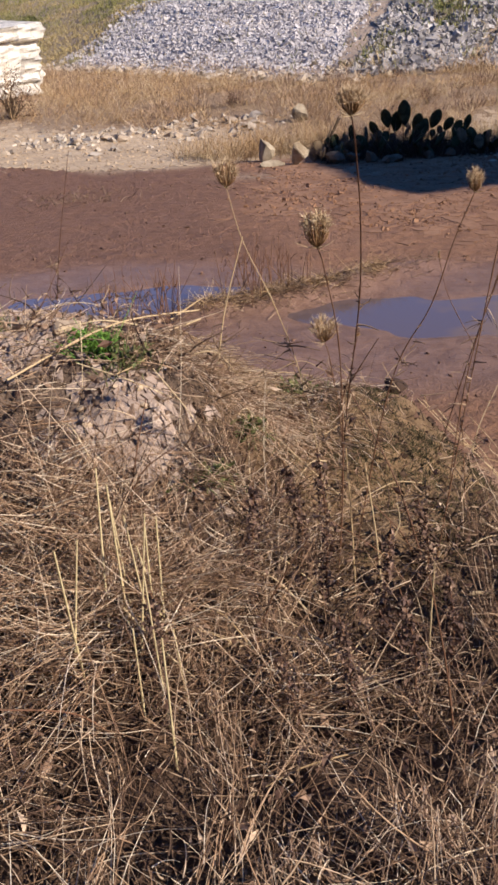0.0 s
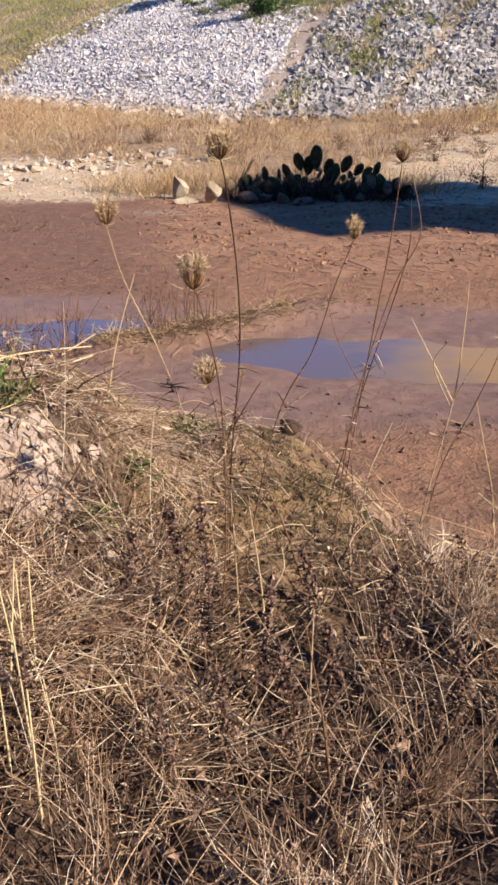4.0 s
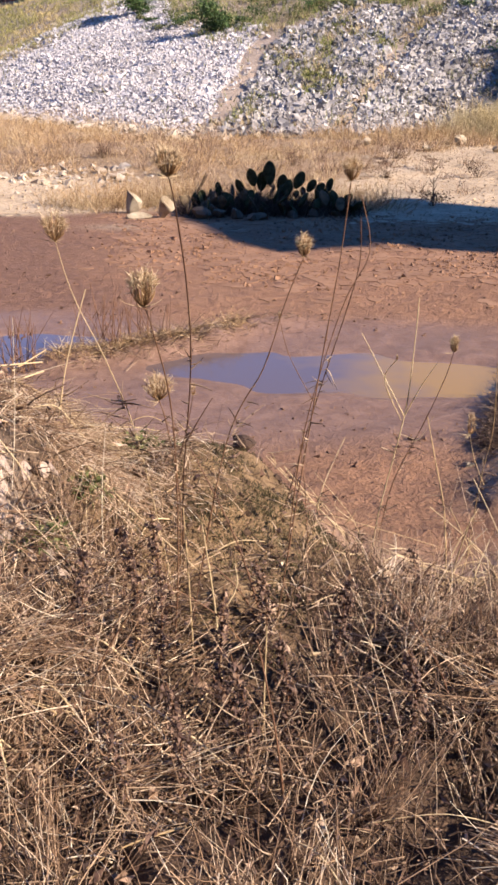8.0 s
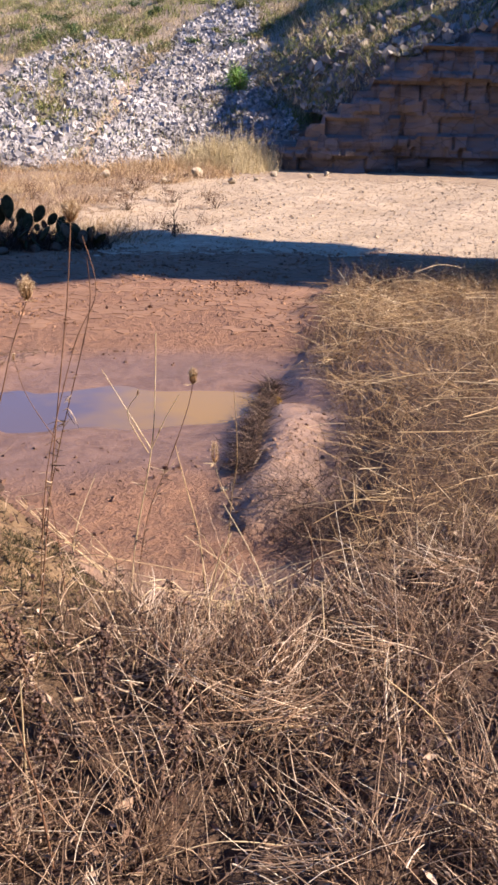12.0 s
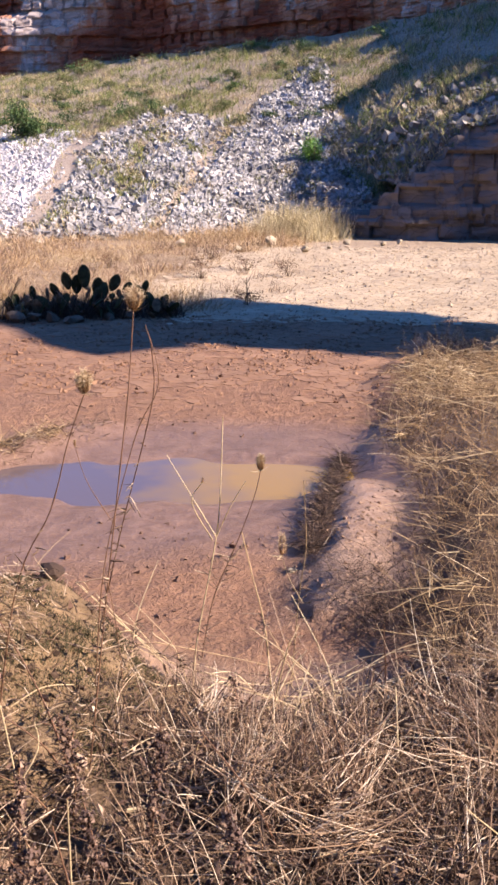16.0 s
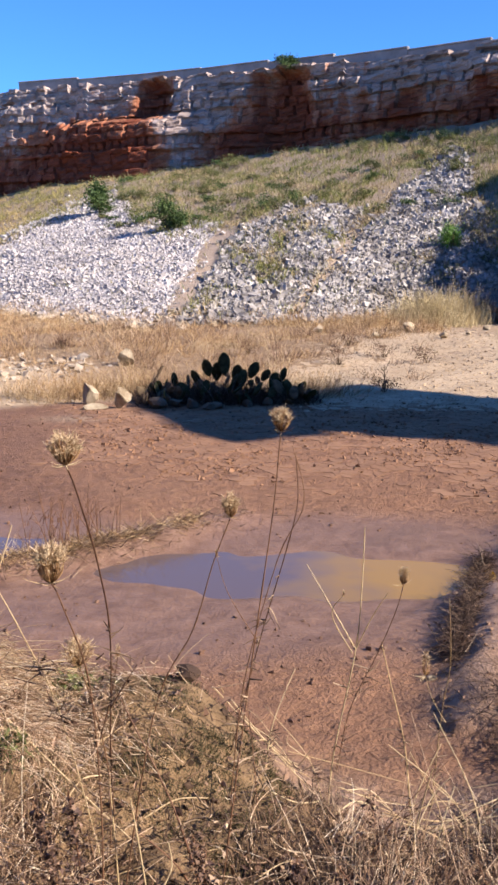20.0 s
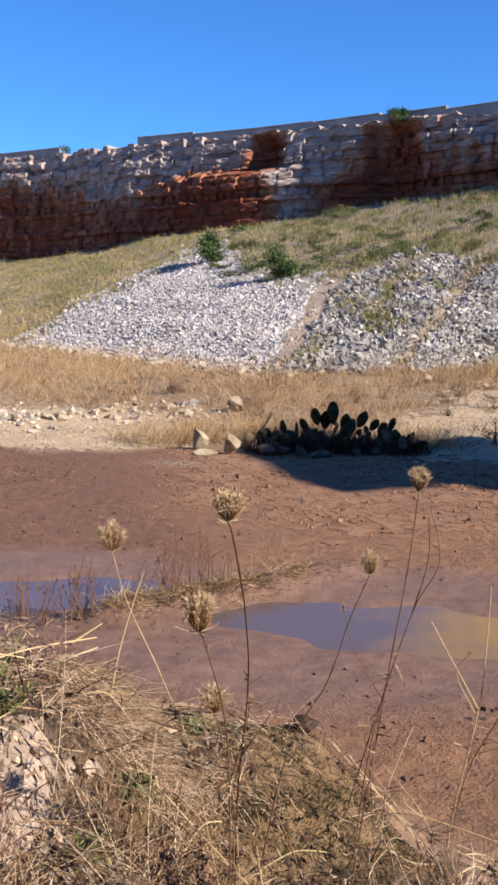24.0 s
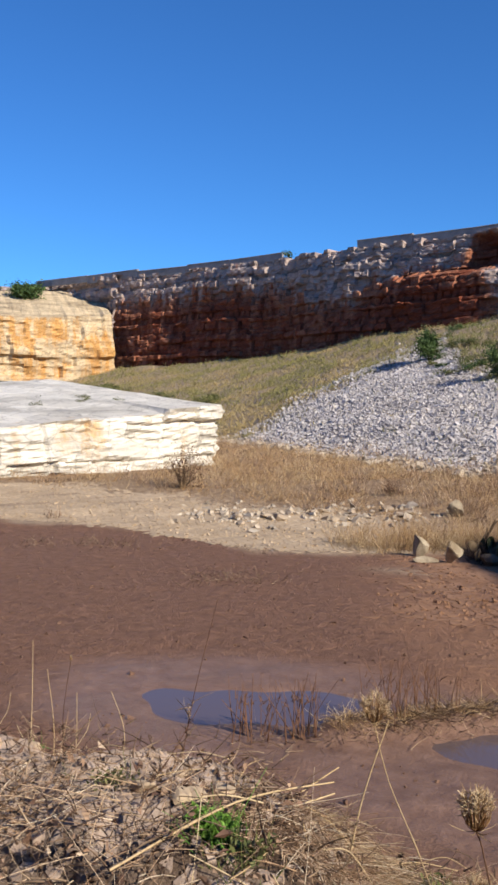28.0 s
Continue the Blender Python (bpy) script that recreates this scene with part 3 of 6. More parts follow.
# unseen wall behind the view, added to block sky light and deepen shade
rock_wall("sky_block_south_west", [(-24, 8), (-20, -6), (-8, -15), (8, -17), (27, -16)], [0.0] * 5, [9, 13, 15, 14, 8], 12.0, 0.5, shade_grey_rock, 0.5, 20, 0.8, 1.2, [(20, 30, 0, 0.7, 0.3)], "unseen wall closing the pit, added to cut sky light", 15, 0.6)
# unseen walls right of the view, added to shade the slope and the mud
rock_wall("wall_south_east", [(20, 38), (24, 30), (25, 25.5), (25, 22), (24, 13.9), (25, 12.2), (27, 4), (27, -16)], [0.0] * 8, [15, 14.8, 14.8, 14, 13.5, 7.5, 7, 7], 14.0, 0.5, shade_grey_rock, 0.5, 20, 0.8, 1.2, [(20, 30, 0, 0.7, 0.3)], "unseen high limestone quarry wall, shaped to shade the slope", 13, 0.6)
rock_wall("shade_wall_south", [(15.6, 7.6), (14.3, 7.2), (13.9, 6.0), (14.0, 4.2), (15.6, 3.2)], [0.0] * 5, [10.4, 10.8, 10.7, 10.0, 8.6], 3.0, -0.3, shade_grey_rock, 0.2, 30, 0.5, 0.9, [(2, 3, 0, 0.7, 0.3)], "unseen stack added to cast the shadow band on the mud", 14, 0.4)


# ---- concrete boundary wall on the cliff top ----
def concrete_material():
    m, nt, b = mat("weathered_concrete", 0.9, 0.2)
    p = where(nt)
    col = ramp(nt, noise_tex(nt, p, 1.3, 6), [(0.3, (0.20, 0.19, 0.19)), (0.7, (0.34, 0.32, 0.31))])
    nt.links.new(col, b.inputs["Base Color"])
    return m


concrete = concrete_material()


def box_mesh(name, sx, sy, sz, material, bevel=0.02):
    bm = bmesh.new()
    bmesh.ops.create_cube(bm, size=1.0)
    bmesh.ops.scale(bm, vec=(sx, sy, sz), verts=bm.verts)
    bmesh.ops.translate(bm, vec=(0, 0, sz / 2), verts=bm.verts)
    if bevel:
        bmesh.ops.bevel(bm, geom=bm.edges[:], offset=bevel, segments=1, affect="EDGES")
    me = bpy.data.meshes.new(name)
    bm.to_mesh(me)
    bm.free()
    me.materials.append(material)
    return me


def cliff_line(a, back):
    return polar(a, float(sample(CLIFF, a)) + back)


boundary = thing("boundary_wall", (*cliff_line(0, 1.6), 11.1), "low grey concrete boundary wall along the cliff top", "wall")
edges_az = [(-31, -28), (-28, -25), (-25, -22), (-22, -19.4), (-19.4, -16.2), (-11.7, -8.4), (-8.4, -5.0), (-5.0, -1.3), (-1.3, 2.6), (2.6, 6.4), (6.4, 10.6), (10.6, 15.2), (15.2, 20), (20, 25), (25, 30)]
for a0, a1 in edges_az:
    (x0, y0), (x1, y1) = cliff_line(a0, 1.6), cliff_line(a1, 1.6)
    length = math.hypot(x1 - x0, y1 - y0)
    top = float(sample(TOP_LINE, (a0 + a1) / 2))
    h = 0.22 + 0.05 * math.sin(a0 * 3.1)
    ob = part("wall_panel", box_mesh("wall_panel", length - 0.02, 0.18, h + 0.3, concrete), concrete, boundary)
    ob.matrix_world = pose((x0 + x1) / 2, (y0 + y1) / 2, top - 0.25, 0, 0, math.degrees(math.atan2(y1 - y0, x1 - x0)))
    cap = part("coping", box_mesh("coping", length, 0.26, 0.07, concrete), concrete, boundary)
    cap.matrix_world = pose((x0 + x1) / 2, (y0 + y1) / 2, top + 0.05 + h, 0, 0, math.degrees(math.atan2(y1 - y0, x1 - x0)))


# ---- stalks, blades and stones in bulk ----
def stalk_mesh(name, base, way, length, bend, radius, material, seg=4, sides=3, tip=0.35):
    """Many bent, tapered stalks as one mesh."""
    base, way, bend = (np.asarray(v, float) for v in (base, way, bend))
    n = len(base)
    way = way / np.linalg.norm(way, axis=1, keepdims=True)
    length, radius = np.broadcast_to(length, n), np.broadcast_to(radius, n)
    s = np.linspace(0, 1, seg + 1)
    mid = base[:, None] + length[:, None, None] * (way[:, None] * s[None, :, None] + bend[:, None] * (s**2)[None, :, None])
    side = np.cross(way, np.array([0.31, 0.52, 0.79]))
    side /= np.linalg.norm(side, axis=1, keepdims=True)
    up = np.cross(way, side)
    a = np.arange(sides) * 2 * np.pi / sides
    ringv = side[:, None] * np.cos(a)[None, :, None] + up[:, None] * np.sin(a)[None, :, None]
    rad = radius[:, None] * (1 - (1 - tip) * s[None])
    verts = mid[:, :, None] + ringv[:, None] * rad[:, :, None, None]
    k = (seg + 1) * sides
    b0 = np.arange(n)[:, None, None] * k
    i, j = np.meshgrid(np.arange(seg), np.arange(sides), indexing="ij")
    q = np.stack([i * sides + j, i * sides + (j + 1) % sides, (i + 1) * sides + (j + 1) % sides, (i + 1) * sides + j], -1).reshape(1, -1, 4)
    return mesh_from(name, verts.reshape(-1, 3), (b0 + q).reshape(-1, 4), material, True)


def random_way(n, lean, rng, about=None):
    """Directions that lean from upright by about lean degrees; about: azimuths."""
    a = rng.uniform(0, 2 * np.pi, n) if about is None else about
    t = np.radians(np.clip(rng.normal(lean, 14, n), 0, 95))
    return np.stack([np.sin(t) * np.sin(a), np.sin(t) * np.cos(a), np.cos(t)], -1)


def on_land(x, y, lift=0.0):
    return np.stack([x, y, land(x, y) + lift], -1)


def stuff(name, me, label, category):
    return tagged(new(name, me), label, category, kind="stuff")


CUBE = np.array([(-1, -1, -1), (1, -1, -1), (1, 1, -1), (-1, 1, -1), (-1, -1, 1), (1, -1, 1), (1, 1, 1), (-1, 1, 1)], float)
CUBE_F = np.array([(3, 2, 1, 0), (4, 5, 6, 7), (0, 1, 5, 4), (1, 2, 6, 5), (2, 3, 7, 6), (3, 0, 4, 7)])


def turns(n, rng):
    q = rng.normal(size=(n, 4))
    q /= np.linalg.norm(q, axis=1, keepdims=True)
    w, x, y, z = q.T
    return np.stack([np.stack([1 - 2 * (y * y + z * z), 2 * (x * y - z * w), 2 * (x * z + y * w)], -1),
                     np.stack([2 * (x * y + z * w), 1 - 2 * (x * x + z * z), 2 * (y * z - x * w)], -1),
                     np.stack([2 * (x * z - y * w), 2 * (y * z + x * w), 1 - 2 * (x * x + y * y)], -1)], 1)


def stone_mesh(name, places, size, material, rng, flat=0.65):
    n = len(places)
    v = CUBE[None] * rng.uniform(0.55, 1.25, (n, 8, 1)) * rng.uniform(0.35, 1.45, (n, 1, 3)) * np.array([1, 1, flat])
    v[:, 4:, :2] *= rng.uniform(0.4, 1.0, (n, 1, 1))
    v = np.einsum("nij,nkj->nki", turns(n, rng), v) * (size[:, None, None] * 0.5) + np.asarray(places)[:, None]
    f = (np.arange(n)[:, None, None] * 8 + CUBE_F[None]).reshape(-1, 4)
    return mesh_from(name, v.reshape(-1, 3), f, material)


STRAW = [(0.0, (0.17, 0.10, 0.058)), (0.45, (0.43, 0.27, 0.16)), (0.75, (0.70, 0.51, 0.34)), (1.0, (0.90, 0.77, 0.58))]
BROWN = [(0.0, (0.06, 0.033, 0.022)), (0.45, (0.23, 0.135, 0.085)), (0.8, (0.42, 0.275, 0.175)), (1.0, (0.78, 0.60, 0.42))]
straw_mat = stem_material("straw", STRAW)
brown_mat = stem_material("dead_stalks", BROWN)
spit_mat = stem_material("tawny_stalks", [(0.0, (0.13, 0.07, 0.03)), (0.5, (0.32, 0.19, 0.09)), (1.0, (0.58, 0.41, 0.22))])
leaflit_mat = stem_material("dead_leaf_bits", [(0.0, (0.06, 0.032, 0.024)), (0.5, (0.17, 0.095, 0.062)), (0.85, (0.36, 0.23, 0.15)), (1.0, (0.66, 0.50, 0.35))])
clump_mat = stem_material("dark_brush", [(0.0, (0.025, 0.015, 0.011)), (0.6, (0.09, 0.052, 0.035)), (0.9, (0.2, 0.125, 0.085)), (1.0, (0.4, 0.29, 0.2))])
weed_leaf = stem_material("withered_weed", [(0.0, (0.045, 0.026, 0.022)), (0.6, (0.13, 0.075, 0.055)), (1.0, (0.33, 0.21, 0.14))])
spit_gold = stem_material("golden_straw", [(0.0, (0.14, 0.08, 0.038)), (0.5, (0.38, 0.24, 0.12)), (0.85, (0.60, 0.425, 0.225)), (1.0, (0.84, 0.67, 0.43))])
litter_mat = stem_material("litter", [(0.0, (0.05, 0.03, 0.021)), (0.55, (0.21, 0.13, 0.082)), (1.0, (0.52, 0.38, 0.25))])

GREEN_DRY = [(0.0, (0.20, 0.14, 0.06)), (0.5, (0.35, 0.26, 0.115)), (1.0, (0.49, 0.39, 0.2))]
GREEN_LIVE = [(0.0, (0.10, 0.105, 0.033)), (0.5, (0.22, 0.20, 0.07)), (1.0, (0.34, 0.29, 0.12))]


def patchy_material(name, dry, green, scale, cut):
    """Grass whose tone shifts from dry to green in patches."""
    m, nt, b = mat(name, 0.75, 0.15)
    f = noise_tex(nt, where(nt), scale, 4.0, 0.6)
    i = island(nt)
    col = mix(nt, ramp(nt, f, [(cut - 0.04, (0, 0, 0)), (cut + 0.06, (1, 1, 1))]), ramp(nt, i, dry), ramp(nt, i, green))
    nt.links.new(col, b.inputs["Base Color"])
    return m


meadow_mat = patchy_material("meadow_grass", [(0.0, (0.18, 0.10, 0.048)), (0.5, (0.36, 0.225, 0.11)), (1.0, (0.54, 0.37, 0.20))], [(0.0, (0.22, 0.14, 0.075)), (0.5, (0.41, 0.285, 0.16)), (1.0, (0.64, 0.49, 0.30))], 0.9, 0.5)
green_mat = patchy_material("hill_grass", GREEN_DRY, GREEN_LIVE, 0.35, 0.48)
scrub_mat = patchy_material("hill_scrub", [(0.0, (0.16, 0.11, 0.06)), (0.5, (0.33, 0.25, 0.14)), (1.0, (0.52, 0.41, 0.25))], [(0.0, (0.06, 0.07, 0.022)), (0.6, (0.17, 0.18, 0.055)), (1.0, (0.30, 0.28, 0.10))], 1.1, 0.47)


def scatter(n, x0, x1, y0, y1, rng, keep):
    x, y = rng.uniform(x0, x1, n), rng.uniform(y0, y1, n)
    ok = rng.random(n) < keep(x, y)
    return x[ok], y[ok]


def bank_cover(x, y):
    n = rough_noise(x * 2.2, y * 2.2, 12)
    loam = np.clip(1.3 * np.maximum(np.exp(-((x + 0.02) / 0.42) ** 2 - ((y - 2.84) / 0.38) ** 2), np.exp(-((x + 0.24) / 0.26) ** 2 - ((y - 2.42) / 0.36) ** 2)), 0, 1)
    chalk = np.clip(1.3 * np.exp(-((x + 0.80) / 0.19) ** 2 - ((y - 2.10) / 0.19) ** 2), 0, 1)
    crest = smooth(-0.95, -1.2, x) * smooth(1.5, 2.1, y)
    c = smooth(-1.6, 0.6, y + 0.3 * n) * smooth(3.6, 2.6, np.abs(x) + 0.2 * n) * smooth(0.05, -0.3, y - bank_front(x) + 0.12 * n) * np.clip(0.62 + 0.75 * n + 0.4 * rough_noise(6 * x, 6 * y, 20), 0.06, 1) * (1 - 0.84 * loam) * (1 - 0.96 * chalk) * (1 - 0.85 * crest) * (1 - 0.6 * smooth(2.0, 2.35, y) * smooth(0.35, 0.05, x))
    return np.clip(c, 0, 1)


def spit_cover(x, y):
    return (1 - np.clip(1.5 * hump(x, y), 0, 1)) * smooth(-0.05, 0.2, x - spit_edge(y) + 0.12 * rough_noise(x * 2, y * 2, 14)) * smooth(10.2, 9.0, y) * np.clip(0.75 + 0.4 * rough_noise(x * 2.7, y * 2.7, 13), 0.2, 1)


def litter_cover(x, y):
    """Litter lies in the gaps of the growth too."""
    return np.clip(0.6 * bank_cover(x, y) + 0.4 * smooth(0.0, -0.35, y - bank_front(x)) * (1 - 0.6 * smooth(2.15, 2.5, y) * smooth(0.35, 0.05, x)) * smooth(2.8, 2.2, np.abs(x)), 0, 1)


def on_mound(x, y):
    """The worn face and top of the mound, where growth lies flat."""
    return smooth(2.15, 2.5, y) * smooth(0.35, 0.05, x)


def low_at_edge(x, y):
    """Growth is short where the bank falls to the mud."""
    return (0.45 + 0.55 * smooth(0.0, -0.9, y - bank_front(x))) * (1 - 0.6 * on_mound(x, y))


g = np.random.default_rng(21)
# matted straw on the near bank
x, y = scatter(24000, -2.6, 2.4, 0.4, 3.6, g, lambda x, y: bank_cover(x, y) * np.clip(0.5 + 0.9 * rough_noise(1.9 * x, 1.9 * y, 70) + 0.5 * smooth(-0.2, -0.8, x), 0.12, 1))
n = len(x)
stuff("straw_mat", stalk_mesh("straw_mat", on_land(x, y, g.uniform(0.0, 0.10, n) * low_at_edge(x, y)), random_way(n, 76, g), (0.06 + 0.24 * g.random(n) ** 1.6) * low_at_edge(x, y), g.normal(0, 0.34, (n, 3)), 0.0010 + 0.0017 * g.random(n) ** 2, straw_mat),
      "matted pale straw lying on the near bank", "dry grass")
# sheaves of straw that lie the same way
x, y = scatter(640, -2.6, 2.4, 0.4, 3.3, g, bank_cover)
sheaf = np.repeat(np.arange(len(x)), 24)
n = len(sheaf)
ang, lift = g.uniform(0, 2 * np.pi, len(x))[sheaf] + g.normal(0, 0.22, n), g.uniform(0.01, 0.09, len(x))[sheaf] + g.uniform(0, 0.05, n)
x, y = x[sheaf] + g.normal(0, 0.035, n), y[sheaf] + g.normal(0, 0.035, n)
stuff("straw_sheaves", stalk_mesh("straw_sheaves", on_land(x, y, lift * low_at_edge(x, y)), random_way(n, 78, g, ang), g.uniform(0.08, 0.28, n) * low_at_edge(x, y), np.array([0, 0, -0.12]) + g.normal(0, 0.22, (n, 3)), g.uniform(0.0009, 0.0021, n), straw_mat),
      "sheaves of flattened straw on the near bank", "dry grass")
# dead weeds in separate clumps with dark gaps between
x, y = scatter(1150, -2.4, 2.2, 0.5, 3.2, g, lambda x, y: bank_cover(x, y) * (1 - 0.85 * smooth(2.35, 2.6, y) * smooth(0.1, -0.2, x)))
clump = np.repeat(np.arange(len(x)), 34)
n = len(clump)
dx, dy = g.normal(0, 0.028, n), g.normal(0, 0.028, n)
tall = (g.uniform(0.5, 1.25, len(x)) * low_at_edge(x, y))[clump]
stuff("dead_stalks", stalk_mesh("dead_stalks", on_land(x[clump] + dx, y[clump] + dy, -0.01), random_way(n, 26, g) + np.stack([dx, dy, 0 * dx], -1) * 9, g.uniform(0.07, 0.25, n) * tall, g.normal(0, 0.26, (n, 3)), g.uniform(0.0009, 0.0022, n), brown_mat),
      "clumps of short dead brown weed stalks on the near bank", "dry weeds")
x, y = scatter(26000, -2.4, 2.2, 0.4, 3.5, g, lambda x, y: np.clip(0.85 * litter_cover(x, y) + 0.3 * on_mound(x, y) * smooth(0.1, -0.1, y - bank_front(x)), 0, 1))
n = len(x)
# crumbs toned dark as well, to deepen the shade between the weeds
stuff("soil_crumbs", stone_mesh("soil_crumbs", on_land(x, y, 0.0), 0.004 + 0.022 * g.random(n) ** 3, rock_material("bank_soil", [(0.3, (0.055, 0.033, 0.022)), (0.7, (0.16, 0.1, 0.062))], 6.0, 0.95, 0.004, 0.5), g, 0.7), "crumbs of brown soil between the weeds", "soil")
x, y = scatter(24000, -2.6, 2.4, 0.3, 3.5, g, litter_cover)
n = len(x)
stuff("leaf_litter", stalk_mesh("leaf_litter", on_land(x, y, g.uniform(0.0, 0.12, n)), random_way(n, 60, g), g.uniform(0.02, 0.09, n), g.normal(0, 0.45, (n, 3)), g.uniform(0.0011, 0.0034, n), litter_mat, 3),
      "curled brown leaf litter among the straw", "leaf litter")
x, y = scatter(20000, -2.6, 2.4, 0.3, 3.5, g, litter_cover)
n = len(x)
p = on_land(x, y, g.uniform(0.0, 0.09, n))
u, w = g.normal(size=(2, n, 3))
u /= np.linalg.norm(u, axis=1, keepdims=True)
w = np.cross(u, w)
w /= np.linalg.norm(w, axis=1, keepdims=True)
k = np.cross(u, w) * g.uniform(0.1, 0.6, n)[:, None]
sz = (0.005 + 0.022 * g.random(n) ** 3)[:, None]
v = np.stack([p - u * sz, p + (w * 0.45 - k * 0.5) * sz, p + (u + k) * sz, p + (-w * 0.45 - k * 0.5) * sz], 1)
stuff("dead_leaf_litter", mesh_from("dead_leaf_litter", v.reshape(-1, 3), np.arange(n * 4).reshape(-1, 4), leaflit_mat), "crumpled dead brown leaves among the stalks", "leaf litter")
x, y = scatter(420, -2.6, 2.6, -0.6, 3.0, g, lambda x, y: bank_cover(x, y) * np.clip(0.5 - 0.9 * rough_noise(1.9 * x, 1.9 * y, 70), 0.1, 1))
heap = np.repeat(np.arange(len(x)), 20)
n = len(heap)
p = on_land(x[heap] + g.normal(0, 0.035, n), y[heap] + g.normal(0, 0.035, n), g.uniform(0.0, 0.14, n) * g.random(len(x))[heap])
u, w = g.normal(size=(2, n, 3))
u /= np.linalg.norm(u, axis=1, keepdims=True)
w = np.cross(u, w)
w /= np.linalg.norm(w, axis=1, keepdims=True)
sz = g.uniform(0.008, 0.026, n)[:, None]
k = np.cross(u, w) * g.uniform(0.2, 0.7, n)[:, None] * sz
q = w * sz * 0.4
v = np.stack([p - u * sz + k, p - q, p + u * sz + k, p + q * 0.2 - 0.5 * k, p + q], 1)
f = np.arange(n)[:, None, None] * 5 + np.array([(0, 1, 3, 3), (0, 3, 4, 4), (1, 2, 3, 3), (3, 2, 4, 4)])[None, :, :3]
stuff("withered_leaves", mesh_from("withered_leaves", v.reshape(-1, 3), f.reshape(-1, 3), leaflit_mat, True), "heaps of curled withered brown leaves on the bank", "leaf litter")
x, y = scatter(1300, -1.0, 3.0, 0.8, 2.9, g, bank_cover)
n = len(x)
stuff("tall_straw", stalk_mesh("tall_straw", on_land(x, y, -0.01), random_way(n, 22, g), g.uniform(0.18, 0.5, n) * low_at_edge(x, y), g.normal(0, 0.22, (n, 3)), g.uniform(0.0008, 0.0018, n), straw_mat, 6),
      "upright pale straw stems on the near bank", "dry grass")
# tangled brush in the hollow of the bank, toned near black to deepen its shade
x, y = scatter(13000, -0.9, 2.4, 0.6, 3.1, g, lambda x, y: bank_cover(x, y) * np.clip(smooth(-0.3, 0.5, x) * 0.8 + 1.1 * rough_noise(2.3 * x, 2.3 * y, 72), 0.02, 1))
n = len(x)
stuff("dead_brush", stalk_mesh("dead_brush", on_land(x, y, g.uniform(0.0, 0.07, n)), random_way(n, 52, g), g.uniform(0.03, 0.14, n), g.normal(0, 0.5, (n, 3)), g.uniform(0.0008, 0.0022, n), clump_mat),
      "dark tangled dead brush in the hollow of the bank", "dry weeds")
# grassy spit on the right
x, y = scatter(46000, 0.9, 6.5, 2.5, 10.4, g, lambda x, y: spit_cover(x, y) * np.clip(0.55 + 0.9 * rough_noise(1.6 * x, 1.6 * y, 18), 0.05, 1))
n = len(x)
heap = np.clip(rough_noise(2.4 * x, 2.4 * y, 15) + 0.3, 0, 1) * smooth(8.0, 5.0, y)
stuff("spit_straw", stalk_mesh("spit_straw", on_land(x, y, g.uniform(0.0, 0.08, n) + 0.18 * heap * g.random(n)), random_way(n, 76, g, g.normal(4.4, 1.7, n)), 0.06 + 0.38 * g.random(n) ** 1.5, np.array([0, 0, -0.12]) + g.normal(0, 0.15, (n, 3)), g.uniform(0.0008, 0.0019, n) * (1 + 0.12 * np.clip(y - 4, 0, 6)), spit_gold),
      "tangle of flattened straw on the spit", "dry grass")
x, y = scatter(17000, 0.9, 7.0, 2.5, 10.4, g, spit_cover)
n = len(x)
stuff("spit_weeds", stalk_mesh("spit_weeds", on_land(x, y, -0.01), random_way(n, 30, g), g.uniform(0.08, 0.32, n), g.normal(0, 0.25, (n, 3)), g.uniform(0.0008, 0.0019, n) * (1 + 0.12 * np.clip(y - 4, 0, 6)), spit_mat),
      "standing dry grass on the spit", "dry grass")
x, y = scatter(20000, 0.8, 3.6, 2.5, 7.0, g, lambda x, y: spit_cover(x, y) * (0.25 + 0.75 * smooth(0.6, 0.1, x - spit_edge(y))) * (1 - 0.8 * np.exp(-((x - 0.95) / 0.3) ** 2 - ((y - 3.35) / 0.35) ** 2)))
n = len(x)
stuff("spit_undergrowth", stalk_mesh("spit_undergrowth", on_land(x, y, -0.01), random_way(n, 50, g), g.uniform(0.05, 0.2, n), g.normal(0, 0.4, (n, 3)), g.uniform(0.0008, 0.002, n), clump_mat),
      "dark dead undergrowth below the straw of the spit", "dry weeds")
# crumbled soil between the straw of the mound
x, y = scatter(9000, -1.9, -0.3, 1.85, 3.2, g, lambda x, y: np.clip(0.35 + 0.9 * rough_noise(6 * x, 6 * y, 18), 0.05, 1))
n = len(x)
stuff("mound_crumbs", stone_mesh("mound_crumbs", on_land(x, y, 0.0), 0.004 + 0.024 * g.random(n) ** 3, rock_material("mound_soil", [(0.3, (0.17, 0.105, 0.068)), (0.7, (0.40, 0.28, 0.20))], 5.0, 0.95, 0.004, 0.4), g, 0.7), "crumbled soil on the mound", "soil")
# crumbled earth on the bare hump
x, y = scatter(9000, 0.6, 2.2, 3.2, 5.8, g, lambda x, y: hump(x, y) * np.clip(0.4 + 0.8 * rough_noise(5 * x, 5 * y, 16), 0.1, 1))
n = len(x)
stuff("hump_crumbs", stone_mesh("hump_crumbs", on_land(x, y, 0.0), 0.004 + 0.022 * g.random(n) ** 4, rock_material("hump_soil", [(0.3, (0.20, 0.115, 0.075)), (0.7, (0.37, 0.24, 0.165))], 6.0, 0.95, 0.004, 0.4), g, 0.7), "crumbs of dried earth on the bare hump", "soil")


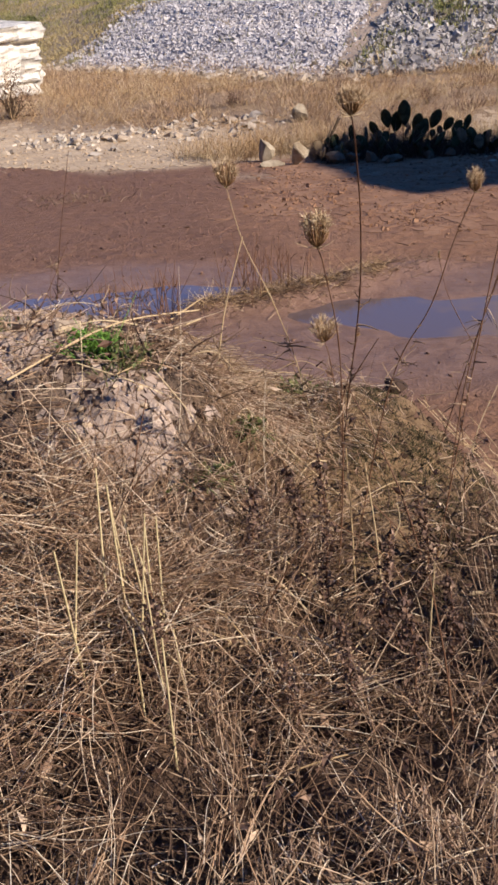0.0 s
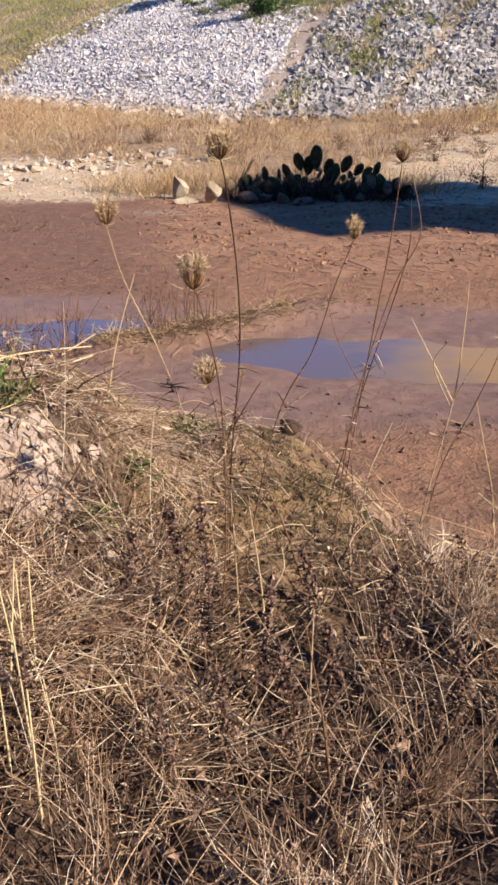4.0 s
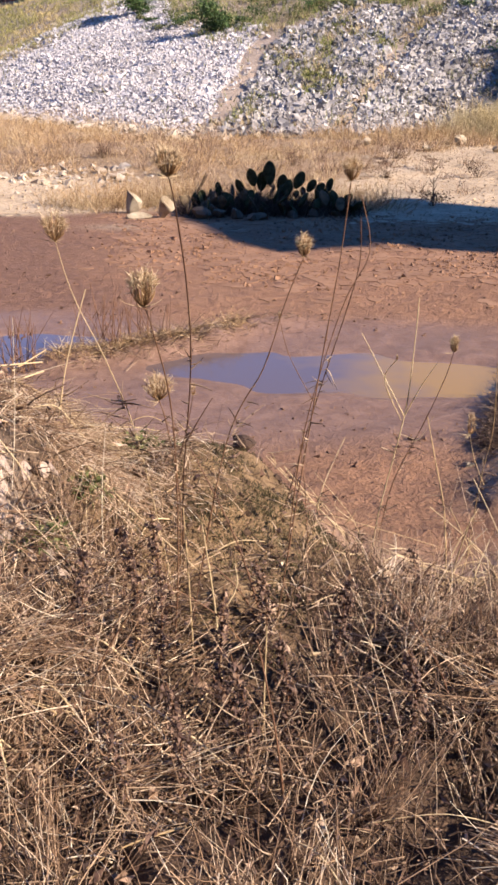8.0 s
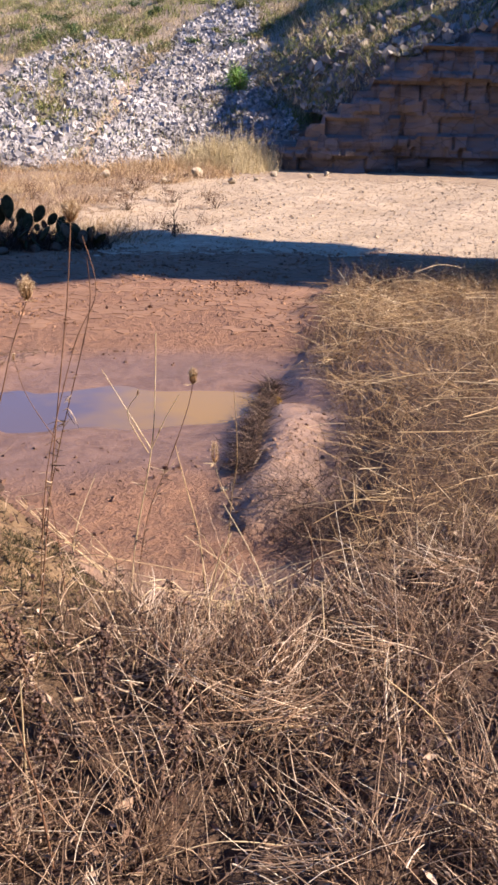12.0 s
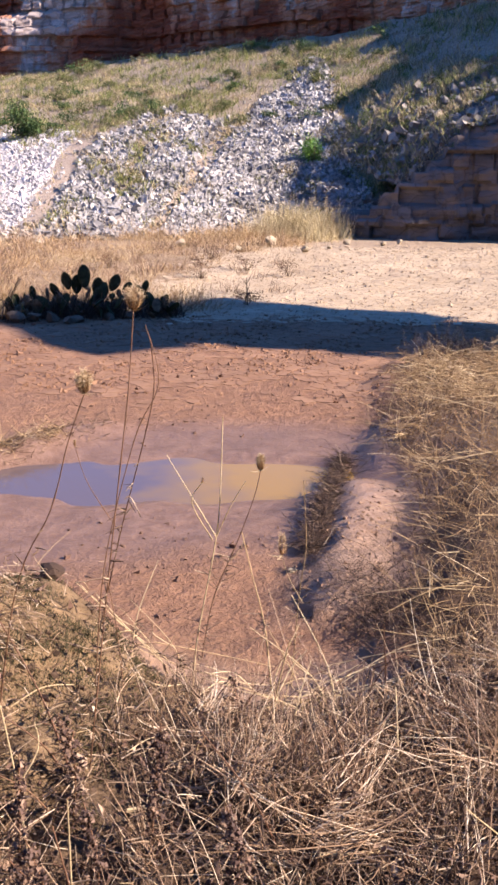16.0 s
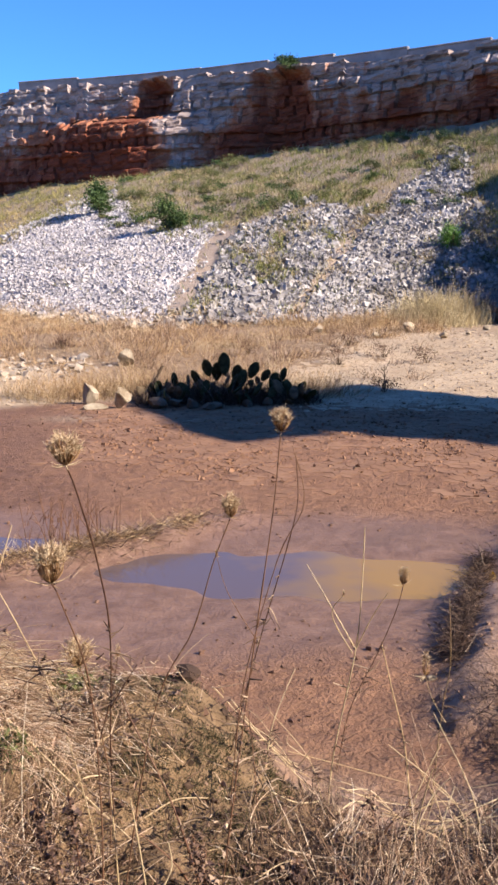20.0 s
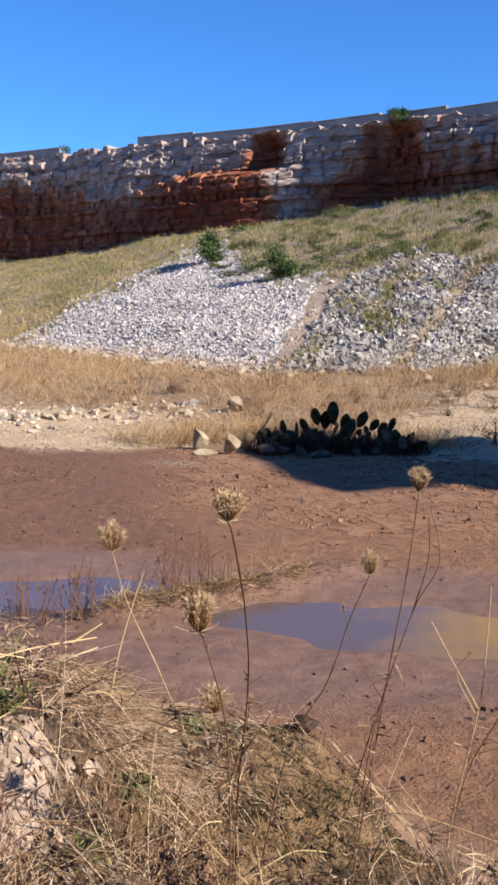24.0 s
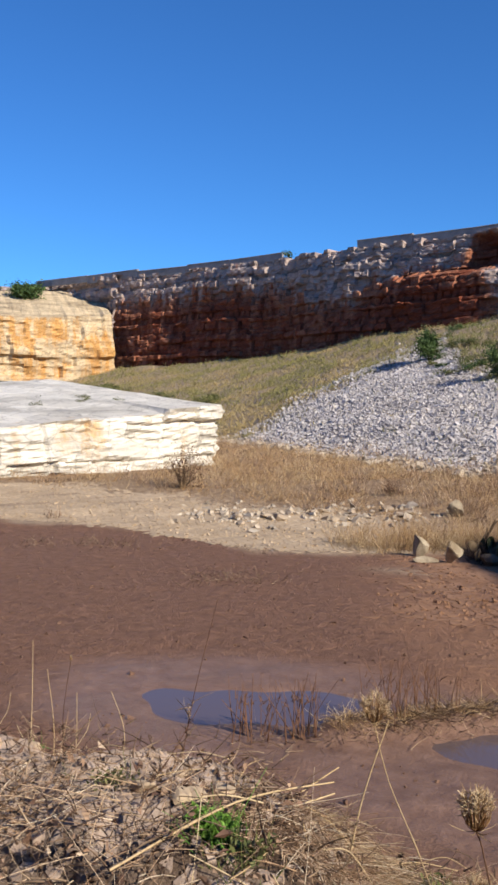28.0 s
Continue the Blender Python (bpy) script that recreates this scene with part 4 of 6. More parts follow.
# ---- meadow and slope cover ----
def far_points(n, a0, a1, rng, frac):
    """Points by azimuth and by a function of the range."""
    a = rng.uniform(a0, a1, n)
    r = frac(a, rng.random(n))
    return a, r, r * np.sin(np.radians(a)), r * np.cos(np.radians(a))


def meadow_keep(a, r, x, y):
    nn = rough_noise(x * 0.9, y * 0.9, 17)
    near = np.where(a < -4, sample(BED_FAR, a) - 0.5 + 0.8 * nn, np.where(a < 4, 13.4, 14.8 + 0.5 * (a - 4)) + 0.5 * nn)
    return smooth(0, 1.2, r - near) * (0.45 + 0.7 * nn + 0.5 * rough_noise(3 * x, 3 * y, 18) + 0.3 * (a < -12)) * smooth(14.5, 12.0, a)


a, r, x, y = far_points(95000, -36, 16, g, lambda a, u: 12.8 + (sample(TOE, a) + 1.0 - 12.8) * u**0.8)
ok = g.random(len(a)) < meadow_keep(a, r, x, y)
x, y = x[ok], y[ok]
n = len(x)
stuff("meadow_grass", stalk_mesh("meadow_grass", on_land(x, y, -0.02), random_way(n, 45, g), g.uniform(0.06, 0.28, n) * (0.45 + 1.6 * np.clip(rough_noise(2.6 * x, 2.6 * y, 19), 0, 1)) * np.where(x < -3.5, 1.4, 1.0), g.normal(0, 0.25, (n, 3)), g.uniform(0.0025, 0.007, n), meadow_mat, 2, 3, 0.2),
      "dry tawny grass between the mud and the rubble slope", "dry grass")


a, r, x, y = far_points(520, -32, 12, g, lambda a, u: 14.0 + (sample(TOE, a) + 0.3 - 14.0) * u**0.8)
ok = g.random(len(a)) < 0.25 + meadow_keep(a, r, x, y)
clump = np.repeat(np.flatnonzero(ok), 34)
n = len(clump)
dx, dy = g.normal(0, 0.09, n), g.normal(0, 0.09, n)
stuff("meadow_tufts", stalk_mesh("meadow_tufts", on_land(x[clump] + dx, y[clump] + dy, -0.02), random_way(n, 26, g) + np.stack([dx, dy, 0 * dx], -1) * 2.5, g.uniform(0.10, 0.34, n) * g.uniform(0.5, 1.2, len(a))[clump], g.normal(0, 0.2, (n, 3)), g.uniform(0.003, 0.006, n), brown_mat, 3, 3, 0.25),
      "brown tufts of dead weed standing in the tawny grass", "dry grass")
rubble_mat = rock_material("rubble_limestone", [(0.3, (0.50, 0.455, 0.44)), (0.7, (0.69, 0.64, 0.62))], 0.8, 0.9, 0.01, 0.7)
# many grey stones toned dark, which deepens the gaps between them
rubble_dark = rock_material("rubble_dark_tones", [(0.3, (0.24, 0.215, 0.20)), (0.7, (0.68, 0.63, 0.59))], 0.8, 0.9, 0.01, 1.0)


def slope_range(a, u):
    rt, rc = sample(TOE, a), sample(CLIFF, a)
    return rt - 0.3 + 0.45 * rough_noise(a * 2.3, a * 0.7, 25) + 0.3 * rough_noise(a * 9, a * 5, 26) + (rc - rt) * u


a, r, x, y = far_points(300000, -20, 17, g, lambda a, u: slope_range(a, u**1.3))
z = land(x, y)
ok = g.random(len(a)) < rubble_keep(a, elevation(x, y, z), x, y)
white = left_of_gully(a, elevation(x, y, z))
for name, lo, hi, label in (("rubble_white", -21, -1.6, "bright white fan of broken limestone rubble"), ("rubble_grey", -1.6, 18, "grey-white runs of broken limestone rubble")):
    k = ok & (white if hi < 0 else ~white)
    stuff(name, stone_mesh(name, np.stack([x[k], y[k], z[k] + g.uniform(0.0, 0.05 if hi < 0 else 0.08, k.sum())], -1), (0.035 if hi < 0 else 0.04) + (0.10 if hi < 0 else 0.15) * g.random(k.sum()) ** 2.2, rubble_mat if hi < 0 else rubble_dark, g), label, "rubble")

# beige stone and earth strewn along the foot of the fan
n = 5200
a = g.uniform(-20.5, -2.5, n)
r = sample(TOE, a) + 0.25 - 1.9 * g.random(n) ** 1.6 * (1 + 0.4 * rough_noise(a * 3, a, 27)) + g.normal(0, 0.25, n)
x, y = r * np.sin(np.radians(a)), r * np.cos(np.radians(a))
toe_mat = rock_material("toe_stone", [(0.3, (0.40, 0.32, 0.24)), (0.7, (0.66, 0.57, 0.46))], 0.8, 0.9, 0.01, 0.6)
stuff("toe_rubble", stone_mesh("toe_rubble", on_land(x, y, 0.0), 0.03 + 0.2 * g.random(n) ** 4, toe_mat, g, 0.75), "beige rubble strewn along the foot of the fan", "rubble")

# grass and scrub on the slope
a, r, x, y = far_points(150000, -38, 30, g, slope_range)
z = land(x, y)
e = elevation(x, y, z)
nn = rough_noise(x * 0.8, y * 0.8, 31)
keep = (1 - 0.96 * rubble_keep(a, e, x, y)) * np.where(a < -8, 0.7, np.clip(0.62 + 1.0 * nn + 0.6 * rough_noise(2.5 * x, 2.5 * y, 33), 0.12, 1)) * np.where(in_gully(a, e) & (e < 50), 0.08, 1) * np.where((np.abs(a - 6.75 - 0.026 * e) < 0.6) & (e < 40), 0.35, 1)
ok = g.random(len(a)) < keep
left = ok & (a < -6.5)
rest = ok & (a >= -6.5) & ((a < 16.8) | (r > 27))
n = left.sum()
stuff("hill_grass", stalk_mesh("hill_grass", np.stack([x, y, z], -1)[left], random_way(n, 38, g), g.uniform(0.08, 0.30, n) * (0.7 + 0.8 * np.clip(rough_noise(1.4 * x[left], 1.4 * y[left], 34), 0, 1)), g.normal(0, 0.25, (n, 3)), g.uniform(0.010, 0.022, n), green_mat, 2, 3, 0.2),
      "yellow-green grass on the quarry slope", "grass")
n = rest.sum()
stuff("hill_scrub", stalk_mesh("hill_scrub", np.stack([x, y, z], -1)[rest], random_way(n, 30, g), g.uniform(0.07, 0.30, n), g.normal(0, 0.25, (n, 3)), g.uniform(0.009, 0.02, n), scrub_mat, 2, 3, 0.2),
      "sparse dry scrub and grass on the rubble slope", "grass")


# ---- island of grass between the pools, reeds ----
def strand(t):
    """Places along the grassy strip between the two pools."""
    return -1.3 + 1.45 * t, 5.55 + 1.05 * t


t = np.concatenate([g.normal(c, 0.035, 170) for c in (0.02, 0.13, 0.24, 0.36, 0.5, 0.72)])
n = len(t)
x, y = strand(t)
x, y = x + g.normal(0, 0.05, n), y + g.normal(0, 0.05, n)
stuff("strand_grass", stalk_mesh("strand_grass", on_land(x, y, -0.01), random_way(n, 50, g), g.uniform(0.06, 0.20, n), np.array([0, 0, -0.45]) + g.normal(0, 0.25, (n, 3)), g.uniform(0.0012, 0.0028, n), spit_gold),
      "drooping tufts of dead grass on the strip between the pools", "dry grass")
t = g.normal(0.36, 0.3, 1000)
x, y = strand(t)
x, y = x + g.normal(0, 0.1, 1000), y + g.normal(0, 0.1, 1000)
stuff("strand_straw", stalk_mesh("strand_straw", on_land(x, y, g.uniform(0, 0.02, 1000)), random_way(1000, 82, g), g.uniform(0.04, 0.16, 1000), g.normal(0, 0.3, (1000, 3)), g.uniform(0.0012, 0.003, 1000), litter_mat),
      "brown bent straw on the strip between the pools", "dry grass")
reed_mat = stem_material("reddish_reed", [(0.0, (0.09, 0.045, 0.03)), (0.6, (0.19, 0.095, 0.055)), (1.0, (0.33, 0.2, 0.12))])


def reed_clump(px, py, count, height, spread, label):
    ob = thing("reed_clump", (px, py, ground_at(px, py)), label, "reeds", "reeds in the pool")
    for k in range(count):
        b = [(g.normal(0, spread), g.normal(0, spread), -0.02)]
        stem = part("stem", stalk_mesh("stem", b, random_way(1, 8, g), [g.uniform(0.45, 1.0) * height], g.normal(0, 0.07, (1, 3)), [g.uniform(0.003, 0.005)], reed_mat, 5), reed_mat, ob)
        tip = np.array(b) + np.array([[0, 0, height * 0.5]])
        part("seed_head", stalk_mesh("seed_head", tip, random_way(1, 20, g), [g.uniform(0.03, 0.07)], g.normal(0, 0.3, (1, 3)), [0.004], reed_mat, 3), reed_mat, stem)
    return ob


reed_clump(-1.80, 5.35, 24, 0.42, 0.07, "thin reddish dead reeds standing in the pool")
reed_clump(-1.50, 5.40, 21, 0.46, 0.05, "thin reddish dead reeds standing in the pool")
reed_clump(-1.02, 5.85, 27, 0.45, 0.09, "thin reddish dead reeds on the grassy strip")
reed_clump(-0.80, 5.98, 18, 0.38, 0.08, "thin reddish dead reeds on the grassy strip")

# ---- cracked mud ----
plate_mat = rock_material("mud_plate", [(0.3, (0.22, 0.115, 0.066)), (0.7, (0.35, 0.20, 0.12))], 1.2, 0.85, 0.003, 0.25)
pale_plate_mat = rock_material("dry_mud_plate", [(0.3, (0.40, 0.295, 0.19)), (0.7, (0.55, 0.42, 0.285))], 0.9, 0.9, 0.004, 0.2)


def mud_plates(name, pitch, x0, x1, y0, y1, keep, material, label, seed, gap=0.05, thick=0.004, single=0):
    """Six-sided plates with open cracks between them."""
    rng = np.random.default_rng(seed)
    cols, rows = int((x1 - x0) / pitch), int((y1 - y0) / (pitch * 0.866))
    i, j = np.meshgrid(np.arange(cols), np.arange(rows), indexing="ij")
    cx, cy = x0 + (i + 0.5 * (j % 2)) * pitch, y0 + j * pitch * 0.866
    a = np.radians(30 + 60 * np.arange(6))
    hx, hy = cx[..., None] + pitch * 0.577 * np.cos(a), cy[..., None] + pitch * 0.577 * np.sin(a)
    kx, ky = np.round((hx - x0) / pitch * 2), np.round((hy - y0) / (pitch * 0.2887))
    jx, jy = (np.modf(np.abs(np.sin(kx * c0 + ky * c1 + seed)) * 4375.85)[0] - 0.5 for c0, c1 in ((12.9898, 78.233), (39.346, 11.135)))
    jx, jy = jx * pitch * 0.55, jy * pitch * 0.55
    hx, hy = (hx + jx).reshape(-1, 6), (hy + jy).reshape(-1, 6)
    mx, my = hx.mean(1), hy.mean(1)
    ok = rng.random(len(mx)) < keep(mx, my)
    hx, hy, mx, my = hx[ok], hy[ok], mx[ok], my[ok]
    n = len(mx)
    sh = 1 - gap * rng.uniform(0.5, 1.6, n)[:, None]
    hx, hy = mx[:, None] + (hx - mx[:, None]) * sh, my[:, None] + (hy - my[:, None]) * sh
    z = land(hx, hy)
    tilt = rng.normal(0, 0.010, (n, 2))
    zt = z + thick * rng.uniform(0.7, 1.3, n)[:, None] + tilt[:, :1] * (hx - mx[:, None]) + tilt[:, 1:] * (hy - my[:, None])
    top = np.stack([hx, hy, zt], -1)
    bot = np.stack([hx, hy, z - 0.02], -1)
    v = np.concatenate([top, bot], 1)
    q = [(0, 1, 2, 3), (0, 3, 4, 5)] + [(k + 6, (k + 1) % 6 + 6, (k + 1) % 6, k) for k in range(6)]
    if single:
        near = np.argsort(np.hypot(mx, my))[:single]
        for k in near:
            part("mud_plate", mesh_from("mud_plate", v[k], q, material), material, ground)
        v = np.delete(v, near, 0)
        n = len(v)
    f = (np.arange(n)[:, None, None] * 12 + np.array(q)[None]).reshape(-1, 4)
    return stuff(name, mesh_from(name, v.reshape(-1, 3), f, material), label, "cracked mud")


def brown_zone(x, y):
    a, r = np.degrees(np.arctan2(x, y)), np.hypot(x, y)
    nn = rough_noise(x, y, 41)
    edge = sample([(5.5, 1.65), (8.4, 2.9), (11.0, 5.0), (13, 9)], y)
    return smooth(7.4, 8.8, r + 0.5 * nn) * smooth(12.6, 11.6, r + 0.4 * nn) * smooth(-12, -7, a + 3 * nn) * smooth(0.1, -0.2, x - edge) * np.clip(0.75 + 0.6 * rough_noise(2 * x, 2 * y, 42), 0.1, 1)


def pale_right(x, y):
    a, r = np.degrees(np.arctan2(x, y)), np.hypot(x, y)
    nn = rough_noise(x, y, 43)
    return smooth(11.6, 12.4, r + 0.5 * nn) * smooth(21.5, 19.5, r + nn) * smooth(1.5, 5, a + 2 * nn - np.clip(r - 14, 0, 9) * 0.9)


def pale_left(x, y):
    a, r = np.degrees(np.arctan2(x, y)), np.hypot(x, y)
    nn = rough_noise(x, y, 44)
    return smooth(-0.2, 0.2, r - sample(BED_NEAR, a) + 0.25 * nn) * smooth(0.6, -0.6, r - sample(BED_FAR, a) + 0.7 * nn) * smooth(-8.5, -11, a + nn)


mud_plates("cracked_mud", 0.125, -3.5, 5.5, 7.0, 12.8, brown_zone, plate_mat, "cracked brown mud drying in small plates", 51, single=280)
mud_plates("dried_mud", 0.14, 0.2, 11.0, 10.5, 21.5, pale_right, pale_plate_mat, "pale cracked mud dried by the sun", 52, 0.05, 0.005)
mud_plates("dried_bed", 0.115, -12.5, -1.6, 10.5, 18.0, pale_left, pale_plate_mat, "pale cracked mud bed beside the wet mud", 53, 0.05, 0.005)



def crust_zone(x, y):
    nn = rough_noise(3 * x, 3 * y, 45)
    crest = smooth(-0.98, -1.12, x + 0.12 * nn) * smooth(2.1, 2.35, y) * smooth(3.75, 3.5, y + 0.1 * nn)
    return np.maximum(crest, np.maximum(np.exp(-((x + 0.80) / 0.16) ** 2 - ((y - 2.10) / 0.16) ** 2) * 1.5, 0.9 * np.exp(-((x + 0.84) / 0.12) ** 2 - ((y - 2.78) / 0.14) ** 2))) * np.clip(0.7 + 0.5 * nn, 0.15, 1)


crust_mat = rock_material("dry_crust", [(0.3, (0.33, 0.24, 0.18)), (0.7, (0.53, 0.41, 0.325))], 9.0, 0.9, 0.012, 0.45)
mud_plates("dried_crust", 0.03, -3.2, -0.45, 1.9, 3.75, crust_zone, crust_mat, "pale crumbling crust of dried soil on the bank crest", 54, 0.09, 0.008)
clod_soil = rock_material("mud_lump", [(0.3, (0.12, 0.065, 0.045)), (0.7, (0.22, 0.13, 0.09))], 1.2, 0.85, 0.01, 0.4)
# small lumps all over the wet mud
x, y = scatter(9000, -6, 4, 3.6, 12.5, g, lambda x, y: np.clip(0.25 + 0.5 * rough_noise(x * 1.4, y * 1.4, 61), 0.02, 1) * (np.minimum(((x + 1.9) / 1.2) ** 2 + ((y - 5.9) / 0.6) ** 2, ((x - 0.45) / 1.5) ** 2 + ((y - 5.5) / 0.65) ** 2) > 1))
n = len(x)
crumb_x, crumb_y = scatter(26000, -3.6, 5.2, 7.2, 12.6, g, lambda x, y: brown_zone(x, y) * np.clip(0.35 + 0.9 * rough_noise(x * 1.7, y * 1.7, 62), 0.05, 1))
stuff("mud_crumbs", stone_mesh("mud_crumbs", on_land(crumb_x, crumb_y, 0.004), 0.010 + 0.034 * g.random(len(crumb_x)) ** 3, plate_mat, g, 0.6), "crumbs of dark mud on the drying flat", "mud")
crumb_x, crumb_y = scatter(30000, -12, 11, 10, 21.5, g, lambda x, y: np.maximum(pale_right(x, y), pale_left(x, y)))
stuff("dry_crumbs", stone_mesh("dry_crumbs", on_land(crumb_x, crumb_y, 0.004), 0.012 + 0.038 * g.random(len(crumb_x)) ** 3, pale_plate_mat, g, 0.6), "crumbs of pale dried mud on the flat", "mud")
stuff("mud_lumps", stone_mesh("mud_lumps", on_land(x, y, 0.0), 0.010 + 0.030 * g.random(n) ** 3, clod_soil, g, 0.5), "small lumps and prints in the brown mud", "mud")


# ---- rocks ----
def lump(name, size, seed, cuts=2, rough=0.25, flat=0.7):
    """A faceted stone standing on its base."""
    rng = np.random.default_rng(seed)
    bm = bmesh.new()
    bmesh.ops.create_icosphere(bm, subdivisions=cuts, radius=0.5)
    planes = rng.normal(size=(11, 3))
    planes /= np.linalg.norm(planes, axis=1, keepdims=True)
    lim = rng.uniform(0.20, 0.36, 11)
    for v in bm.verts:
        p = np.array(v.co)
        for q, l in zip(planes, lim):
            d = p @ q - l
            if d > 0:
                p = p - q * d
        p = p * (1 + rough * 0.3 * noise.noise(Vector(p * 5 + seed)))
        v.co = Vector(p * np.array(size))
    low = min(v.co.z for v in bm.verts)
    bmesh.ops.translate(bm, vec=(0, 0, -low - 0.06 * size[2]), verts=bm.verts)
    me = bpy.data.meshes.new(name)
    bm.to_mesh(me)
    bm.free()
    return me


cream_mat = rock_material("cream_stone", [(0.35, (0.26, 0.195, 0.125)), (0.65, (0.54, 0.45, 0.32))], 5.0, 0.9, 0.03, 0.4, True)
pale_stone = rock_material("pale_stone", [(0.35, (0.36, 0.27, 0.19)), (0.65, (0.56, 0.45, 0.335))], 5.0, 0.9, 0.02, 0.3, True)
dull_mat = rock_material("dull_stone", [(0.3, (0.11, 0.08, 0.055)), (0.7, (0.24, 0.185, 0.13))], 3.0, 0.9, 0.02, 0.3, True)
clod_mat = rock_material("dark_clod", [(0.3, (0.045, 0.028, 0.02)), (0.7, (0.10, 0.06, 0.04))], 9.0, 0.9, 0.01, 0.2, True)


def rock(px, py, size, seed, material, label, turn=0.0, sink=0.0, name="rock", group=""):
    ob = new(name, lump(name, size, seed))
    ob.data.materials.append(material)
    ob.matrix_world = pose(px, py, ground_at(px, py) - sink, 0, 0, turn)
    return tagged(ob, label, "rock", group)


rock(-1.74, 12.15, (0.26, 0.22, 0.42), 71, cream_mat, "upright cream limestone stone beside the cactus")
rock(-1.28, 11.75, (0.36, 0.26, 0.36), 72, cream_mat, "leaning cream limestone stone beside the cactus", 30)
rock(-1.62, 11.70, (0.36, 0.2, 0.12), 73, cream_mat, "flat pale stone on the mud edge")
rock(-1.60, 15.6, (0.34, 0.26, 0.42), 74, cream_mat, "pale stone standing in the dry grass")
for k, (px, py, sz) in enumerate(((-0.62, 11.9, 0.2), (-0.4, 11.75, 0.18), (-0.1, 11.7, 0.2), (0.3, 11.85, 0.16), (-0.85, 11.85, 0.22), (-0.2, 11.6, 0.14), (0.55, 11.9, 0.15))):
    rock(px, py, (sz * 1.3, sz, sz), 80 + k, dull_mat, "dull brown stone at the foot of the cactus", k * 40, 0, "rock", "stones under the cactus")
for k, (px, py, sz) in enumerate(((5.70, 20.3, 0.22), (6.4, 20.0, 0.16), (6.95, 20.5, 0.2), (4.3, 18.4, 0.2), (3.0, 18.6, 0.18), (5.0, 19.2, 0.12), (2.0, 20.0, 0.25), (3.9, 19.9, 0.3))):
    rock(px, py, (sz * 1.2, sz, sz * 0.9), 90 + k, cream_mat, "small white limestone stone on the dried mud", k * 57, 0, "rock", "white stones on the flat")
for k in range(26):
    u = g.random()
    px, py = -5.0 + 2.6 * u + g.normal(0, 0.25), 14.4 + 1.3 * u + g.normal(0, 0.3)
    sz = g.uniform(0.08, 0.24)
    rock(px, py, (sz * 1.5, sz * 1.1, sz * 0.6), 110 + k, pale_stone, "pale limestone slab in the broken ledge", k * 33, 0, "rock", "stones of the broken ledge")
n = 900
u = g.random(n)
x, y = -5.6 + 3.4 * u + g.normal(0, 0.35, n), 14.3 + 1.3 * u + g.normal(0, 0.55, n)
stuff("ledge_rubble", stone_mesh("ledge_rubble", on_land(x, y, 0.0), 0.015 + 0.13 * g.random(n) ** 4, toe_mat, g, 0.6), "crumbled pale stone along the broken ledge", "rubble")
toe_shapes = [lump("boulder", (1.2, 1.0, 0.75), 150 + k, 2) for k in range(10)]
for me in toe_shapes:
    me.materials.append(cream_mat)
for k in range(190):
    a0 = g.uniform(-19, -2) if k < 130 else g.uniform(-2, 12)
    r0 = float(sample(TOE, a0)) + g.normal(0.1, 0.7)
    px, py = polar(a0, r0)
    sz = 0.08 + 0.26 * g.random() ** 2.5
    ob = new("boulder", toe_shapes[k % 10])
    ob.matrix_world = pose(px, py, ground_at(px, py) - 0.02, g.normal(0, 15), g.normal(0, 15), g.uniform(0, 360)) @ Matrix.Diagonal((sz, sz, sz, 1))
    tagged(ob, "loose pale limestone boulder at the slope foot", "rock", "boulders at the slope foot")
for k, (px, py, pz) in enumerate(((8.6, 23.6, 0.4), (9.6, 23.4, 0.35), (10.6, 23.2, 0.5), (8.0, 24.2, 0.3), (11.6, 23.0, 0.3), (9.2, 24.6, 0.45))):
    ob = rock(px, py, (pz * 1.3, pz, pz * 0.8), 200 + k, cream_mat, "white limestone block on the shaded outcrop", k * 50, 0, "boulder", "blocks on the outcrop")
    ob.location.z = float(outcrop_top(np.array([px]), np.array([py]))[0]) - 0.05
clod = rock(-0.10, 3.14, (0.15, 0.12, 0.085), 230, clod_mat, "dark crusted clod of earth on the bank edge", 0, 0, "clod")
rock(0.95, 4.0, (0.05, 0.04, 0.035), 231, cream_mat, "small white pebble on the mud", 0, 0, "pebble")
# dark clump set in place of the shade in the mound's hollow
rock(-0.75, 2.9, (0.18, 0.14, 0.10), 232, clod_mat, "dark clump standing for a shaded hollow in the mound", 0, 0.02, "clod")
for k in range(70):
    px, py = -1.05 - 1.2 * g.random(), 2.4 + 0.75 * g.random()
    sz = 0.02 + 0.075 * g.random() ** 2.5
    rock(px, py, (sz * 1.4, sz, sz * 0.7), 240 + k, pale_plate_mat, "dried pale clod of mud on the bank crest", k * 47, 0.01, "clod", "clods on the bank crest")
for k in range(16):
    px, py = -0.80 + g.normal(0, 0.1), 2.10 + g.normal(0, 0.1)
    sz = g.uniform(0.015, 0.04)
    rock(px, py, (sz * 1.4, sz, sz * 0.7), 290 + k, pale_plate_mat, "crumbled chalky clod on the mound", k * 47, 0.003, "clod", "chalky clods")


# ---- prickly pear ----
def pad_material(name, a, b):
    m, nt, bb = mat(name, 0.85, 0.12)
    p = where(nt)
    col = ramp(nt, noise_tex(nt, p, 14.0, 4), [(0.35, a), (0.7, b)])
    nt.links.new(col, bb.inputs["Base Color"])
    nt.links.new(bump(nt, noise_tex(nt, p, 60.0, 2), 0.4, 0.006), bb.inputs["Normal"])
    return m


pad_green = pad_material("cactus_green", (0.028, 0.031, 0.013), (0.07, 0.07, 0.03))
